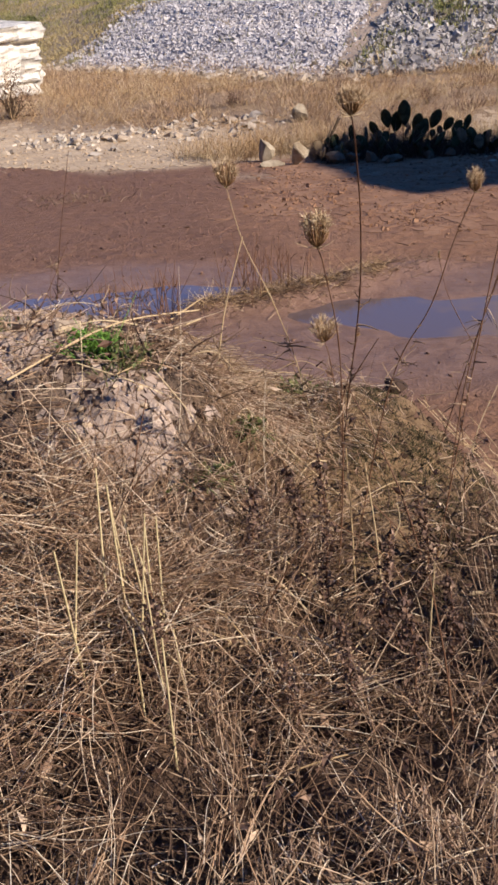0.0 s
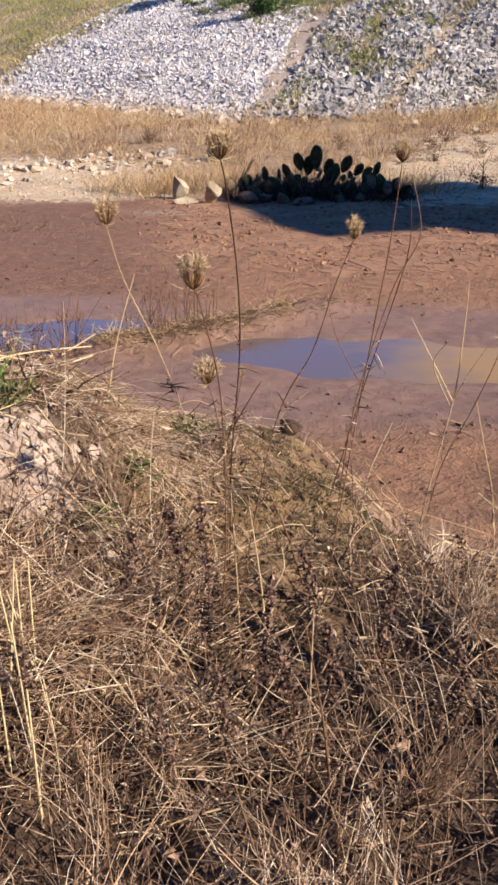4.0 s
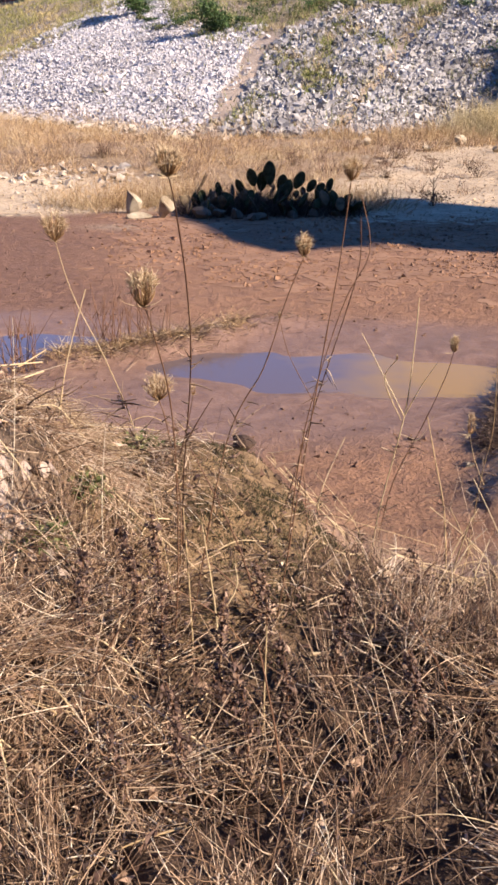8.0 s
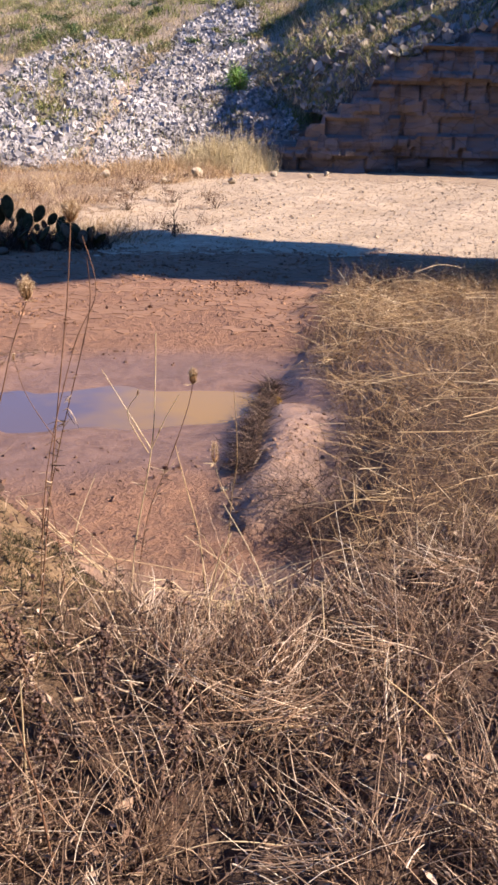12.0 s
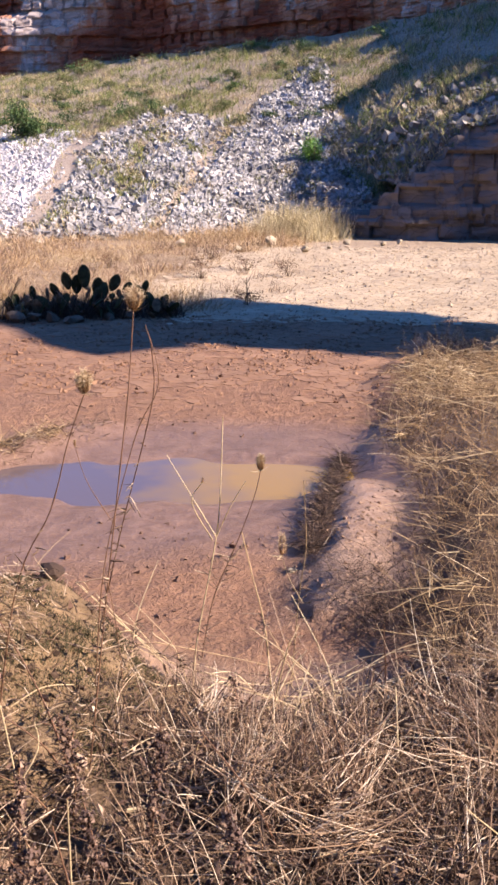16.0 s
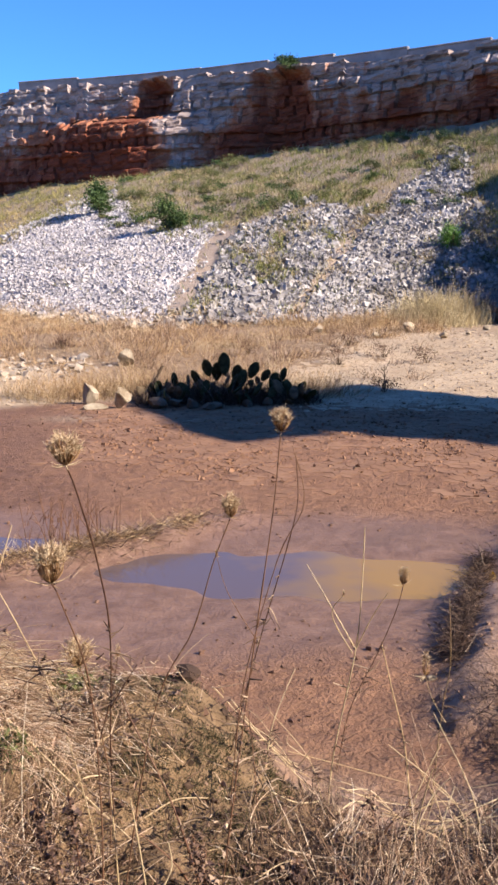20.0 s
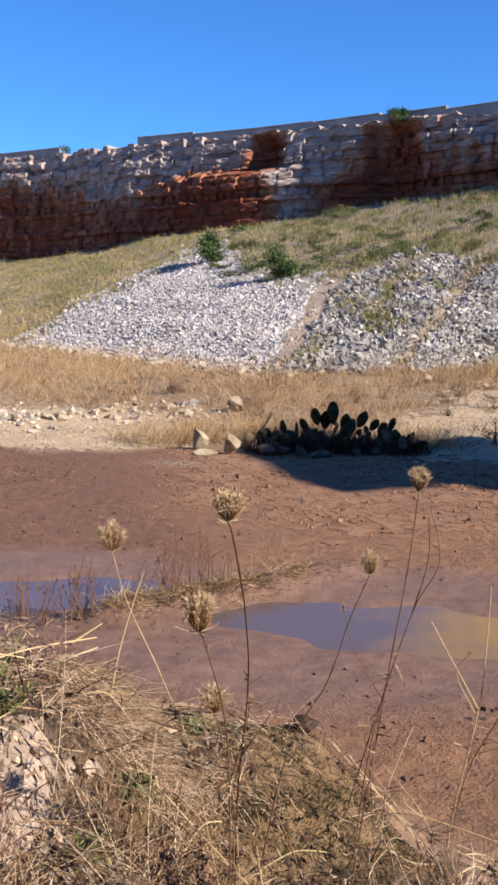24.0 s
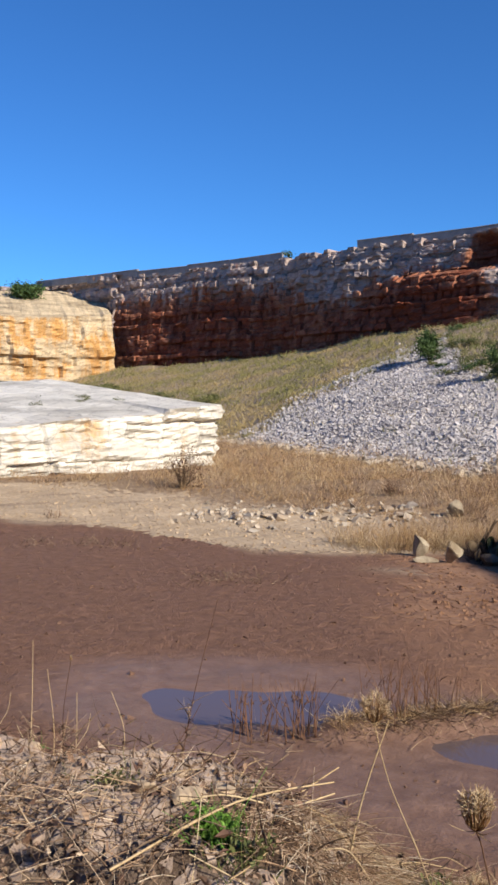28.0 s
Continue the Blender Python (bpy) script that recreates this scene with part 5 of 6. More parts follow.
pad_dead = pad_material("cactus_withered", (0.09, 0.06, 0.035), (0.22, 0.155, 0.09))


def pad_mesh(seed, material):
    rng = np.random.default_rng(seed)
    bm = bmesh.new()
    bmesh.ops.create_uvsphere(bm, u_segments=16, v_segments=10, radius=0.5)
    for v in bm.verts:
        p = v.co.copy()
        h = p.z + 0.5
        w = 0.55 + 0.55 * math.sin(math.pi * min(1, h * 0.62 + 0.12))
        v.co = Vector((p.x * 0.54 * w * (1 + rng.normal(0, 0.02)), p.y * 0.13 * w + 0.05 * p.x * p.x, h))
    me = bpy.data.meshes.new("pad")
    bm.to_mesh(me)
    bm.free()
    for f in me.polygons:
        f.use_smooth = True
    me.materials.append(material)
    return me


cactus = thing("prickly_pear", (0.1, 12.35, 0.0), "low prickly pear cactus with dark flat pads, partly withered", "cactus")
green_pads, dead_pads = [pad_mesh(k, pad_green) for k in range(3)], [pad_mesh(10 + k, pad_dead) for k in range(2)]
PADS = [(-0.08, 0.0, 0.35, 0.30, -4), (-0.29, 0.05, 0.32, 0.24, -12), (-0.20, 0.1, 0.26, 0.26, 6), (0.24, 0.02, 0.30, 0.24, 26), (0.40, 0.05, 0.26, 0.19, 36),
        (0.50, 0.0, 0.24, 0.18, 42), (0.05, 0.1, 0.22, 0.27, 14), (0.66, 0.1, 0.24, 0.2, 14), (0.12, -0.05, 0.2, 0.24, 20), (-0.42, 0.0, 0.22, 0.22, -20)]
for dx, dy, z0, h, lean in PADS:
    ob = part("pad", green_pads[int(abs(dx) * 50) % 3], None, cactus)
    ob.matrix_world = pose(0.1 + dx, 12.35 + dy, z0, g.normal(0, 8), lean, g.normal(0, 25)) @ Matrix.Diagonal((h, h, h, 1))
for k in range(130):
    dx, dy = g.uniform(-1.15, 1.0), g.uniform(-0.45, 0.35)
    h = g.uniform(0.13, 0.24)
    z0 = g.uniform(-0.03, 0.30) * (1 - min(1, abs(dx) / 1.3))
    withered = dx < -0.2 and g.random() < 0.7 or g.random() < 0.25
    ob = part("pad", (dead_pads if withered else green_pads)[k % 2], None, cactus, "withered tan pad" if withered else "")
    ob.matrix_world = pose(0.1 + dx, 12.35 + dy, z0, g.normal(0, 30), g.normal(0, 38), g.uniform(0, 180)) @ Matrix.Diagonal((h, h, h, 1))

wood_mat = stem_material("dead_wood", [(0.0, (0.10, 0.065, 0.04)), (1.0, (0.2, 0.14, 0.09))], 0.85, True)


def twig(name, px, py, height, lean, az, radius, label, branches=4, category="branch", material=None):
    material = material or wood_mat
    ob = thing(name, (px, py, ground_at(px, py)), label, category)
    a = radians(az)
    way = np.array([[math.sin(radians(lean)) * math.sin(a), math.sin(radians(lean)) * math.cos(a), math.cos(radians(lean))]])
    part("stem", stalk_mesh("stem", [(0, 0, -0.03)], way, [height], g.normal(0, 0.1, (1, 3)), [radius], material, 7, 6), material, ob)
    for k in range(branches):
        s = g.uniform(0.35, 0.9)
        part("side_branch", stalk_mesh("side_branch", way * height * s, random_way(1, 40, g), [height * g.uniform(0.15, 0.4)], g.normal(0, 0.2, (1, 3)), [radius * 0.5], material, 4, 4), material, ob)
    return ob


twig("dead_branch", -1.1, 12.75, 0.5, 34, 70, 0.035, "broken dead branch sticking up beside the cactus", 3)
twig("dead_branch", 2.25, 13.0, 0.42, 10, 200, 0.012, "thin dead twig on the mud", 5)


# ---- shrubs ----
def leaf_mesh(name, count, radii, size, material, rng, lumps=7, centre=(0, 0, 0.5)):
    """A crown of small leaves gathered in uneven clumps."""
    c = rng.normal(0, 0.42, (lumps, 3)) * np.array(radii) + np.array(centre) * np.array(radii)[2] * 2
    which = rng.integers(0, lumps, count)
    p = c[which] + rng.normal(0, 0.26, (count, 3)) * np.array(radii)
    p[:, 2] = np.maximum(p[:, 2], 0.02)
    u, w = rng.normal(size=(2, count, 3))
    u /= np.linalg.norm(u, axis=1, keepdims=True)
    w = np.cross(u, w)
    w /= np.linalg.norm(w, axis=1, keepdims=True)
    s = rng.uniform(0.6, 1.3, count)[:, None] * size
    v = np.stack([p - u * s, p - w * s * 0.4, p + u * s, p + w * s * 0.4], 1)
    return mesh_from(name, v.reshape(-1, 3), np.arange(count * 4).reshape(-1, 4), material)


leaf_green = stem_material("shrub_leaf", [(0.0, (0.03, 0.055, 0.015)), (0.6, (0.06, 0.11, 0.03)), (1.0, (0.12, 0.18, 0.05))], 0.6)
leaf_olive = stem_material("olive_leaf", [(0.0, (0.07, 0.085, 0.025)), (0.6, (0.14, 0.15, 0.05)), (1.0, (0.24, 0.22, 0.09))], 0.7)
leaf_dead = stem_material("dead_leaf", [(0.0, (0.07, 0.035, 0.025)), (0.6, (0.15, 0.08, 0.05)), (1.0, (0.25, 0.15, 0.09))], 0.8)
leaf_fresh = stem_material("fresh_leaf", [(0.0, (0.07, 0.16, 0.02)), (0.6, (0.14, 0.28, 0.04)), (1.0, (0.24, 0.40, 0.09))], 0.55)


def shrub(px, py, radii, count, leaf, material, label, name="shrub", group="", z=None, stems=9, lumps=8):
    ob = thing(name, (px, py, ground_at(px, py) if z is None else z), label, "bush", group)
    rng = np.random.default_rng(int(abs(px * 100) + abs(py * 10)))
    b = np.stack([rng.normal(0, 0.06, stems) * radii[0], rng.normal(0, 0.06, stems) * radii[1], np.full(stems, -0.03)], -1)
    part("trunk", stalk_mesh("trunk", b, random_way(stems, 28, rng), radii[2] * rng.uniform(0.9, 1.7, stems), rng.normal(0, 0.12, (stems, 3)), np.full(stems, 0.03 * radii[2]), wood_mat, 4, 4), wood_mat, ob)
    part("crown", leaf_mesh("crown", count, radii, leaf, material, rng, lumps), material, ob)
    return ob


shrub(-5.25, 40.9, (0.68, 0.6, 0.80), 3400, 0.06, leaf_green, "dark green bush on top of the white rubble", group="green bushes on the slope")
shrub(-1.95, 34.6, (0.58, 0.5, 0.62), 2800, 0.05, leaf_green, "green bush on the rubble slope", group="green bushes on the slope")
shrub(6.95, 29.2, (0.42, 0.40, 0.42), 2300, 0.035, leaf_fresh, "round bright green bush on the rubble slope", group="green bushes on the slope", lumps=12)
shrub(3.0, 47.6, (0.62, 0.5, 0.36), 1500, 0.06, leaf_green, "green bush on the cliff top", z=10.75)
shrub(13.3, 43.6, (1.0, 0.6, 0.34), 1500, 0.06, leaf_olive, "low dark bush on the cliff top", z=10.6)
shrub(-39.5, 63.5, (1.3, 1.2, 0.9), 2500, 0.12, leaf_green, "dark green tree crown beyond the quarry edge", "tree", z=9.3)
shrub(-16.5, 57.8, (0.5, 0.5, 0.2), 300, 0.06, leaf_green, "small green bush on the cliff edge", z=11.1)
shrub(-7.0, 17.0, (0.5, 0.42, 0.40), 1700, 0.02, leaf_dead, "dark brown dead bush beside the white ledge", stems=30)
shrub(2.25, 13.05, (0.26, 0.2, 0.10), 500, 0.016, leaf_dead, "low dark dead weed on the dried mud", stems=16)
for k, (px, py) in enumerate(((1.9, 15.6), (2.75, 16.2), (3.4, 15.7), (2.3, 17.5), (0.4, 16.5), (-3.0, 17.5))):
    shrub(px, py, (0.2, 0.2, 0.16), 420, 0.014, leaf_dead, "small dead brown bush in the tawny grass", group="dead bushes in the grass", stems=18)
for k in range(85):
    a0 = g.uniform(-7.5, 18)
    u0 = g.uniform(0.45, 0.97)
    r0 = float(slope_range(np.array([a0]), np.array([u0]))[0])
    px, py = polar(a0, r0)
    q = g.uniform(0.6, 1.3)
    shrub(px, py, (0.42 * q, 0.4 * q, 0.20 * q), 420, 0.035, leaf_olive if k % 3 else leaf_green, "low olive-green scrub bush on the slope", group="scrub on the slope", stems=6, lumps=6)
for k in range(12):
    a0, u0 = g.uniform(-30, -18), g.uniform(0.25, 0.7)
    px, py = polar(a0, float(slope_range(np.array([a0]), np.array([u0]))[0]))
    shrub(px, py, (0.8, 0.7, 0.24), 500, 0.06, leaf_olive, "low green scrub on the grassy slope", group="scrub on the grass slope", stems=6, lumps=6)
for k, (px, py) in enumerate(((-13.0, 21.5), (-12.2, 22.5), (-11.3, 23.0), (-14.0, 23.5), (-11.0, 20.4))):
    shrub(px, py, (0.16, 0.16, 0.09), 160, 0.025, leaf_olive, "tiny green weed on the white ledge", "weed", "weeds on the ledge", z=1.75 + 0.05 * k, stems=4)


def grass_tuft(px, py, count, height, spread, lean, material, label, group="", radius=0.004, name="grass_tuft"):
    b = np.stack([g.normal(0, spread, count), g.normal(0, spread, count), np.full(count, -0.02)], -1)
    ob = new(name, stalk_mesh(name, b, random_way(count, lean, g), g.uniform(0.5, 1.0, count) * height, g.normal(0, 0.2, (count, 3)), g.uniform(0.6, 1.2, count) * radius, material, 4))
    ob.matrix_world = pose(px, py, ground_at(px, py))
    return tagged(ob, label, "grass", group, "stuff")


pale_grass = stem_material("pale_tall_grass", [(0.0, (0.46, 0.35, 0.17)), (0.6, (0.68, 0.55, 0.31)), (1.0, (0.82, 0.70, 0.45))])
for px, py, c, h in ((5.1, 22.7, 420, 0.85), (5.6, 22.3, 380, 0.8), (4.7, 23.0, 420, 0.85), (5.9, 22.8, 260, 0.7), (4.3, 22.6, 240, 0.55), (5.3, 21.5, 240, 0.45)):
    grass_tuft(px, py, c, h, 0.3, 18, pale_grass, "tall pale yellow grass at the slope foot", "tall grass at the slope foot", 0.006)
for px, py, c, h in ((3.7, 22.3, 260, 0.45), (3.1, 21.6, 240, 0.4), (4.2, 20.6, 220, 0.4), (2.5, 20.9, 220, 0.4), (1.6, 21.8, 220, 0.4)):
    grass_tuft(px, py, c, h, 0.3, 28, meadow_mat, "tawny grass tuft at the slope foot", "tawny grass at the slope foot", 0.006)
for px, py, c in ((-1.9, 12.7, 260), (-1.5, 12.9, 260), (-2.3, 12.6, 220), (-2.7, 12.8, 200), (-1.1, 12.9, 240), (-0.6, 12.9, 240), (0.9, 12.8, 260), (1.25, 12.7, 220), (1.5, 12.9, 160), (-2.0, 13.4, 240), (-1.2, 13.6, 240), (0.3, 13.2, 240)):
    grass_tuft(px, py, c, 0.42, 0.2, 34, meadow_mat, "dry grass tuft round the cactus", "grass round the cactus", 0.0035)
for px, py in ((-6.3, 11.6), (-5.8, 11.8), (-3.76, 9.8), (-3.4, 10.0), (-6.9, 11.4)):
    grass_tuft(px, py, 90, 0.16, 0.22, 60, litter_mat, "flattened dark weed on the wet mud", "weeds on the mud", 0.004)

# ---- near plants: wild carrots with dry nests of rays ----
umbel_mat = stem_material("umbel", [(0.0, (0.16, 0.08, 0.036)), (0.5, (0.39, 0.225, 0.105)), (1.0, (0.68, 0.47, 0.26))])
fluff_mat = stem_material("seed_fluff", [(0.0, (0.34, 0.21, 0.11)), (0.5, (0.58, 0.42, 0.25)), (1.0, (0.80, 0.64, 0.42))])
stem_dark = stem_material("dark_stem", [(0.0, (0.13, 0.06, 0.035)), (1.0, (0.26, 0.14, 0.08))], 0.6, True)
stem_pale = stem_material("pale_stem", [(0.0, (0.48, 0.33, 0.17)), (1.0, (0.68, 0.53, 0.32))], 0.6, True)


def curve_stem(name, points, radius, material, tip=0.5):
    """A round stem through the given places, with a little wobble and swollen nodes."""
    pts = [Vector(p) for p in points]
    fine = []
    for k in range(len(pts) - 1):
        p0, p1, p2, p3 = pts[max(k - 1, 0)], pts[k], pts[k + 1], pts[min(k + 2, len(pts) - 1)]
        for q in range(6):
            u = q / 6
            fine.append(0.5 * ((2 * p1) + (p2 - p0) * u + (2 * p0 - 5 * p1 + 4 * p2 - p3) * u * u + (3 * p1 - p0 - 3 * p2 + p3) * u**3))
    fine.append(pts[-1])
    n, verts, faces = len(fine), [], []
    for k, p in enumerate(fine):
        way = (fine[min(k + 1, n - 1)] - fine[max(k - 1, 0)]).normalized()
        side = way.cross(Vector((0.3, 0.9, 0.1))).normalized()
        up = way.cross(side)
        rr = radius * (1 - (1 - tip) * k / (n - 1)) * (1.35 if k % 9 == 4 else 1.0)
        for j in range(6):
            a = j * math.pi / 3
            verts.append(p + side * (rr * math.cos(a)) + up * (rr * math.sin(a)))
    for k in range(n - 1):
        for j in range(6):
            faces.append((k * 6 + j, k * 6 + (j + 1) % 6, (k + 1) * 6 + (j + 1) % 6, (k + 1) * 6 + j))
    return mesh_from(name, np.array(verts), faces, material, True)


def umbel(parent, place, size, closed, rng, count=90):
    """A dry flower head: rays that curve up into a nest, tufted at the tips, with loose bracts below."""
    a = rng.uniform(0, 2 * np.pi, count)
    t = np.radians(68 * np.sqrt(rng.uniform(0.02, 1, count)))
    way = np.stack([np.sin(t) * np.cos(a), np.sin(t) * np.sin(a), np.cos(t)], -1)
    inward = np.stack([-np.cos(a), -np.sin(a), np.full(count, 0.35)], -1) * (np.sin(t)[:, None] * closed)
    L = size * rng.uniform(0.8, 1.15, count)
    head = part("flower_head", stalk_mesh("flower_head", np.tile(place, (count, 1)), way, L, inward, 0.011 * size + 0.0003, umbel_mat, 5, 3, 0.7), umbel_mat, parent, "dry brown nest-shaped flower head")
    tips = np.tile(place, (count, 1)) + L[:, None] * (way + inward)
    m = 5
    tb = np.repeat(tips, m, 0)
    tw = np.repeat(way + 0.6 * inward, m, 0) + rng.normal(0, 0.5, (count * m, 3))
    part("seed_fluff", stalk_mesh("seed_fluff", tb, tw, size * rng.uniform(0.12, 0.30, count * m), rng.normal(0, 0.2, (count * m, 3)), 0.009 * size + 0.0002, fluff_mat, 2, 3, 0.5), fluff_mat, head, "pale seed fluff")
    b = rng.uniform(0, 2 * np.pi, 7)
    bw = np.stack([np.cos(b), np.sin(b), rng.uniform(-0.6, 0.1, 7)], -1)
    part("bract_ring", stalk_mesh("bract_ring", np.tile(place, (7, 1)), bw, size * rng.uniform(0.5, 0.9, 7), np.tile((0, 0, 0.35), (7, 1)), 0.012 * size + 0.0003, stem_pale, 4, 3, 0.4), stem_pale, head)
    return head


def carrot(points, head, label, radius=0.0028, dark=True, closed=0.9, side=(), seed=1, leafy=0):
    """points: places of the stem from the root to the flower head, in the world."""
    root = Vector(points[0])
    root.z = ground_at(root.x, root.y)
    ob = thing("wild_carrot", root, label, "dry plant", "dry wild carrots")
    rng = np.random.default_rng(seed)
    m = stem_dark if dark else stem_pale
    loc = [Vector(p) - root for p in points]
    loc[0] = Vector((0, 0, -0.03))
    part("stem", curve_stem("stem", loc, radius * 0.8, m), m, ob)
    if head:
        umbel(ob, np.array(loc[-1]), head, closed, rng)
    for s in side:
        sp = [Vector(p) - root for p in s[0]]
        part("side_stem", curve_stem("side_stem", sp, radius * 0.6, m), m, ob)
        if s[1]:
            umbel(ob, np.array(sp[-1]), s[1], 0.8, rng, 20)
    # tatters of dead leaf along the lower stem
    n = 40
    u = rng.uniform(0.02, 0.45, n)
    idx = np.clip((u * (len(loc) - 1)).astype(int), 0, len(loc) - 2)
    fr = u * (len(loc) - 1) - idx
    pts = np.array([loc[i].lerp(loc[i + 1], f) for i, f in zip(idx, fr)])
    part("withered_foliage", stalk_mesh("withered_foliage", pts, random_way(n, 80, rng), rng.uniform(0.015, 0.055, n), rng.normal(0, 0.5, (n, 3)), rng.uniform(0.0012, 0.003, n), litter_mat, 3), litter_mat, ob, "withered brown leaf tatters")
    if leafy:
        u = rng.uniform(0.1, 0.95, leafy)
        ends = np.array(loc)
        fr = u * (len(loc) - 1)
        mid = np.stack([np.interp(fr, np.arange(len(loc)), ends[:, q]) for q in range(3)], -1)
        c = rng.normal(0, 0.013, (leafy, 3)) * (1.4 - u)[:, None] + mid
        p, q = rng.normal(size=(2, leafy, 3))
        p /= np.linalg.norm(p, axis=1, keepdims=True)
        q = np.cross(p, q)
        q /= np.linalg.norm(q, axis=1, keepdims=True)
        w = rng.uniform(0.004, 0.012, leafy)[:, None]
        fold = np.cross(p, q) * w * 0.6
        v = np.stack([c - p * w, c - q * w * 0.45 + fold, c + p * w, c + q * w * 0.45 + fold], 1)
        part("shrivelled_leaves", mesh_from("shrivelled_leaves", v.reshape(-1, 3), np.arange(leafy * 4).reshape(-1, 4), weed_leaf), weed_leaf, ob, "shrivelled dark brown leaves")
    return ob


DRY = "dry wild carrot on a thin brown stem with a nest-shaped head"
carrot([(-0.25, 2.02, 0.32), (-0.22, 1.93, 0.65), (-0.21, 1.79, 1.06), (-0.225, 1.63, 1.29), (-0.235, 1.592, 1.345)], 0.056, DRY, 0.0026, True, 0.55, (), 1)
carrot([(-0.22, 2.11, 0.32), (-0.11, 1.94, 0.92), (-0.02, 1.86, 1.15), (0.02, 1.80, 1.30), (0.055, 1.758, 1.405)], 0.034, DRY, 0.0022, True, 0.6, (), 2)
carrot([(0.02, 2.23, 0.32), (0.07, 2.12, 0.73), (0.115, 2.03, 1.13), (0.14, 1.96, 1.36), (0.152, 1.91, 1.53)], 0.038, DRY, 0.0024, True, 0.5,
       [([(0.05, 2.15, 0.59), (0.08, 2.05, 0.94), (0.15, 1.98, 1.25), (0.20, 1.94, 1.38), (0.175, 1.92, 1.50)], 0.0)], 3)
carrot([(-0.26, 2.27, 0.34), (-0.31, 2.02, 0.88), (-0.35, 1.87, 1.14), (-0.41, 1.84, 1.30), (-0.43, 1.791, 1.425)], 0.045, "dry wild carrot on a thin pale stem with an open head", 0.0018, False, 0.5, (), 4)
carrot([(-0.26, 2.29, 0.35), (-0.23, 2.13, 0.68), (-0.24, 1.97, 0.96), (-0.25, 1.90, 1.06)], 0.050, DRY, 0.0024, True, 0.4,
       [([(-0.235, 2.05, 0.82), (-0.20, 2.0, 0.95), (-0.18, 1.97, 1.05)], 0.02)], 5)
carrot([(-0.25, 2.34, 0.38), (-0.22, 2.10, 0.76), (-0.17, 1.79, 1.16), (-0.155, 1.57, 1.38), (-0.155, 1.40, 1.54), (-0.158, 1.338, 1.595)], 0.036, "tall dry wild carrot leaning on a dark red-brown stem", 0.0026, True, 0.45,
       [([(-0.20, 1.97, 0.93), (-0.16, 1.9, 1.02), (-0.13, 1.86, 1.08)], 0.0)], 6)
carrot([(0.44, 3.3, 0.05), (0.47, 3.18, 0.29), (0.50, 2.82, 0.66), (0.52, 2.63, 0.88), (0.525, 2.558, 0.985)], 0.038, "dry wild carrot with a round closed head", 0.0024, True, 0.75, (), 7)
carrot([(0.05, 2.82, 0.22), (0.13, 2.53, 0.83), (0.19, 2.34, 1.15), (0.21, 2.24, 1.30), (0.20, 2.16, 1.42)], 0.0, "bare dark weed stem with forked twigs", 0.0022, True, 0.8,
       [([(0.13, 2.53, 0.83), (0.05, 2.45, 1.0), (0.02, 2.4, 1.12)], 0.015)], 8)
carrot([(0.36, 2.86, 0.03), (0.37, 2.80, 0.34), (0.42, 2.71, 0.73), (0.43, 2.68, 0.94), (0.43, 2.65, 1.12)], 0.0, "pale forked dead stalk on the mud edge", 0.0032, False, 0.8,
       [([(0.42, 2.71, 0.73), (0.34, 2.68, 0.88), (0.27, 2.66, 1.01)], 0.0), ([(0.42, 2.71, 0.73), (0.46, 2.68, 0.84), (0.50, 2.66, 0.92)], 0.0), ([(0.41, 2.71, 0.72), (0.33, 2.55, 0.90), (0.351, 2.476, 0.985)], 0.012)], 9)
carrot([(0.63, 2.82, 0.10), (0.61, 2.88, 0.31), (0.57, 2.93, 0.50), (0.54, 2.97, 0.64)], 0.0, "pale bent dead stalk on the bank", 0.0036, False, 0.8, (), 10)
carrot([(0.74, 3.05, 0.05), (0.70, 2.79, 0.48), (0.67, 2.59, 0.73), (0.60, 2.35, 1.02)], 0.0, "slim pale dead stalk with a small open head", 0.0022, False, 0.8,
       [([(0.69, 2.70, 0.50), (0.60, 2.50, 0.68), (0.554, 2.385, 0.80)], 0.05)], 11)
for k in range(11):
    px = g.uniform(0.15, 0.85)
    py = float(bank_front(px)) + g.normal(-0.1, 0.12)
    z0, h, dx, dy = ground_at(px, py), g.uniform(0.16, 0.42), g.normal(0, 0.12), g.normal(0, 0.06)
    carrot([(px, py, z0), (px + 0.25 * dx, py + 0.3 * dy, z0 + 0.45 * h), (px + dx, py + dy, z0 + h)], 0.0, "pale bent dead stalk on the bank edge", g.uniform(0.0022, 0.0036), False, 0.8,
           [([(px + 0.25 * dx, py + 0.3 * dy, z0 + 0.45 * h), (px + 0.25 * dx - 0.07, py, z0 + 0.65 * h), (px - 0.12, py, z0 + 0.75 * h)], 0.0)] if k % 2 else (), 120 + k)
carrot([(-1.69, 2.91, 0.71), (-1.62, 2.78, 0.98), (-1.53, 2.67, 1.20)], 0.012, "thin dark weed stem on the bank crest", 0.0022, True, 0.8, (), 12)
carrot([(-1.32, 3.04, 0.62), (-1.23, 2.94, 1.04), (-1.12, 2.86, 1.38)], 0.0, "thin dark weed stem on the bank crest", 0.0022, True, 0.8, (), 13)
carrot([(-1.24, 2.47, 0.78), (-1.15, 2.52, 0.98), (-1.06, 2.56, 1.15)], 0.0, "thin dark weed stem on the bank crest", 0.0020, True, 0.8, (), 14)
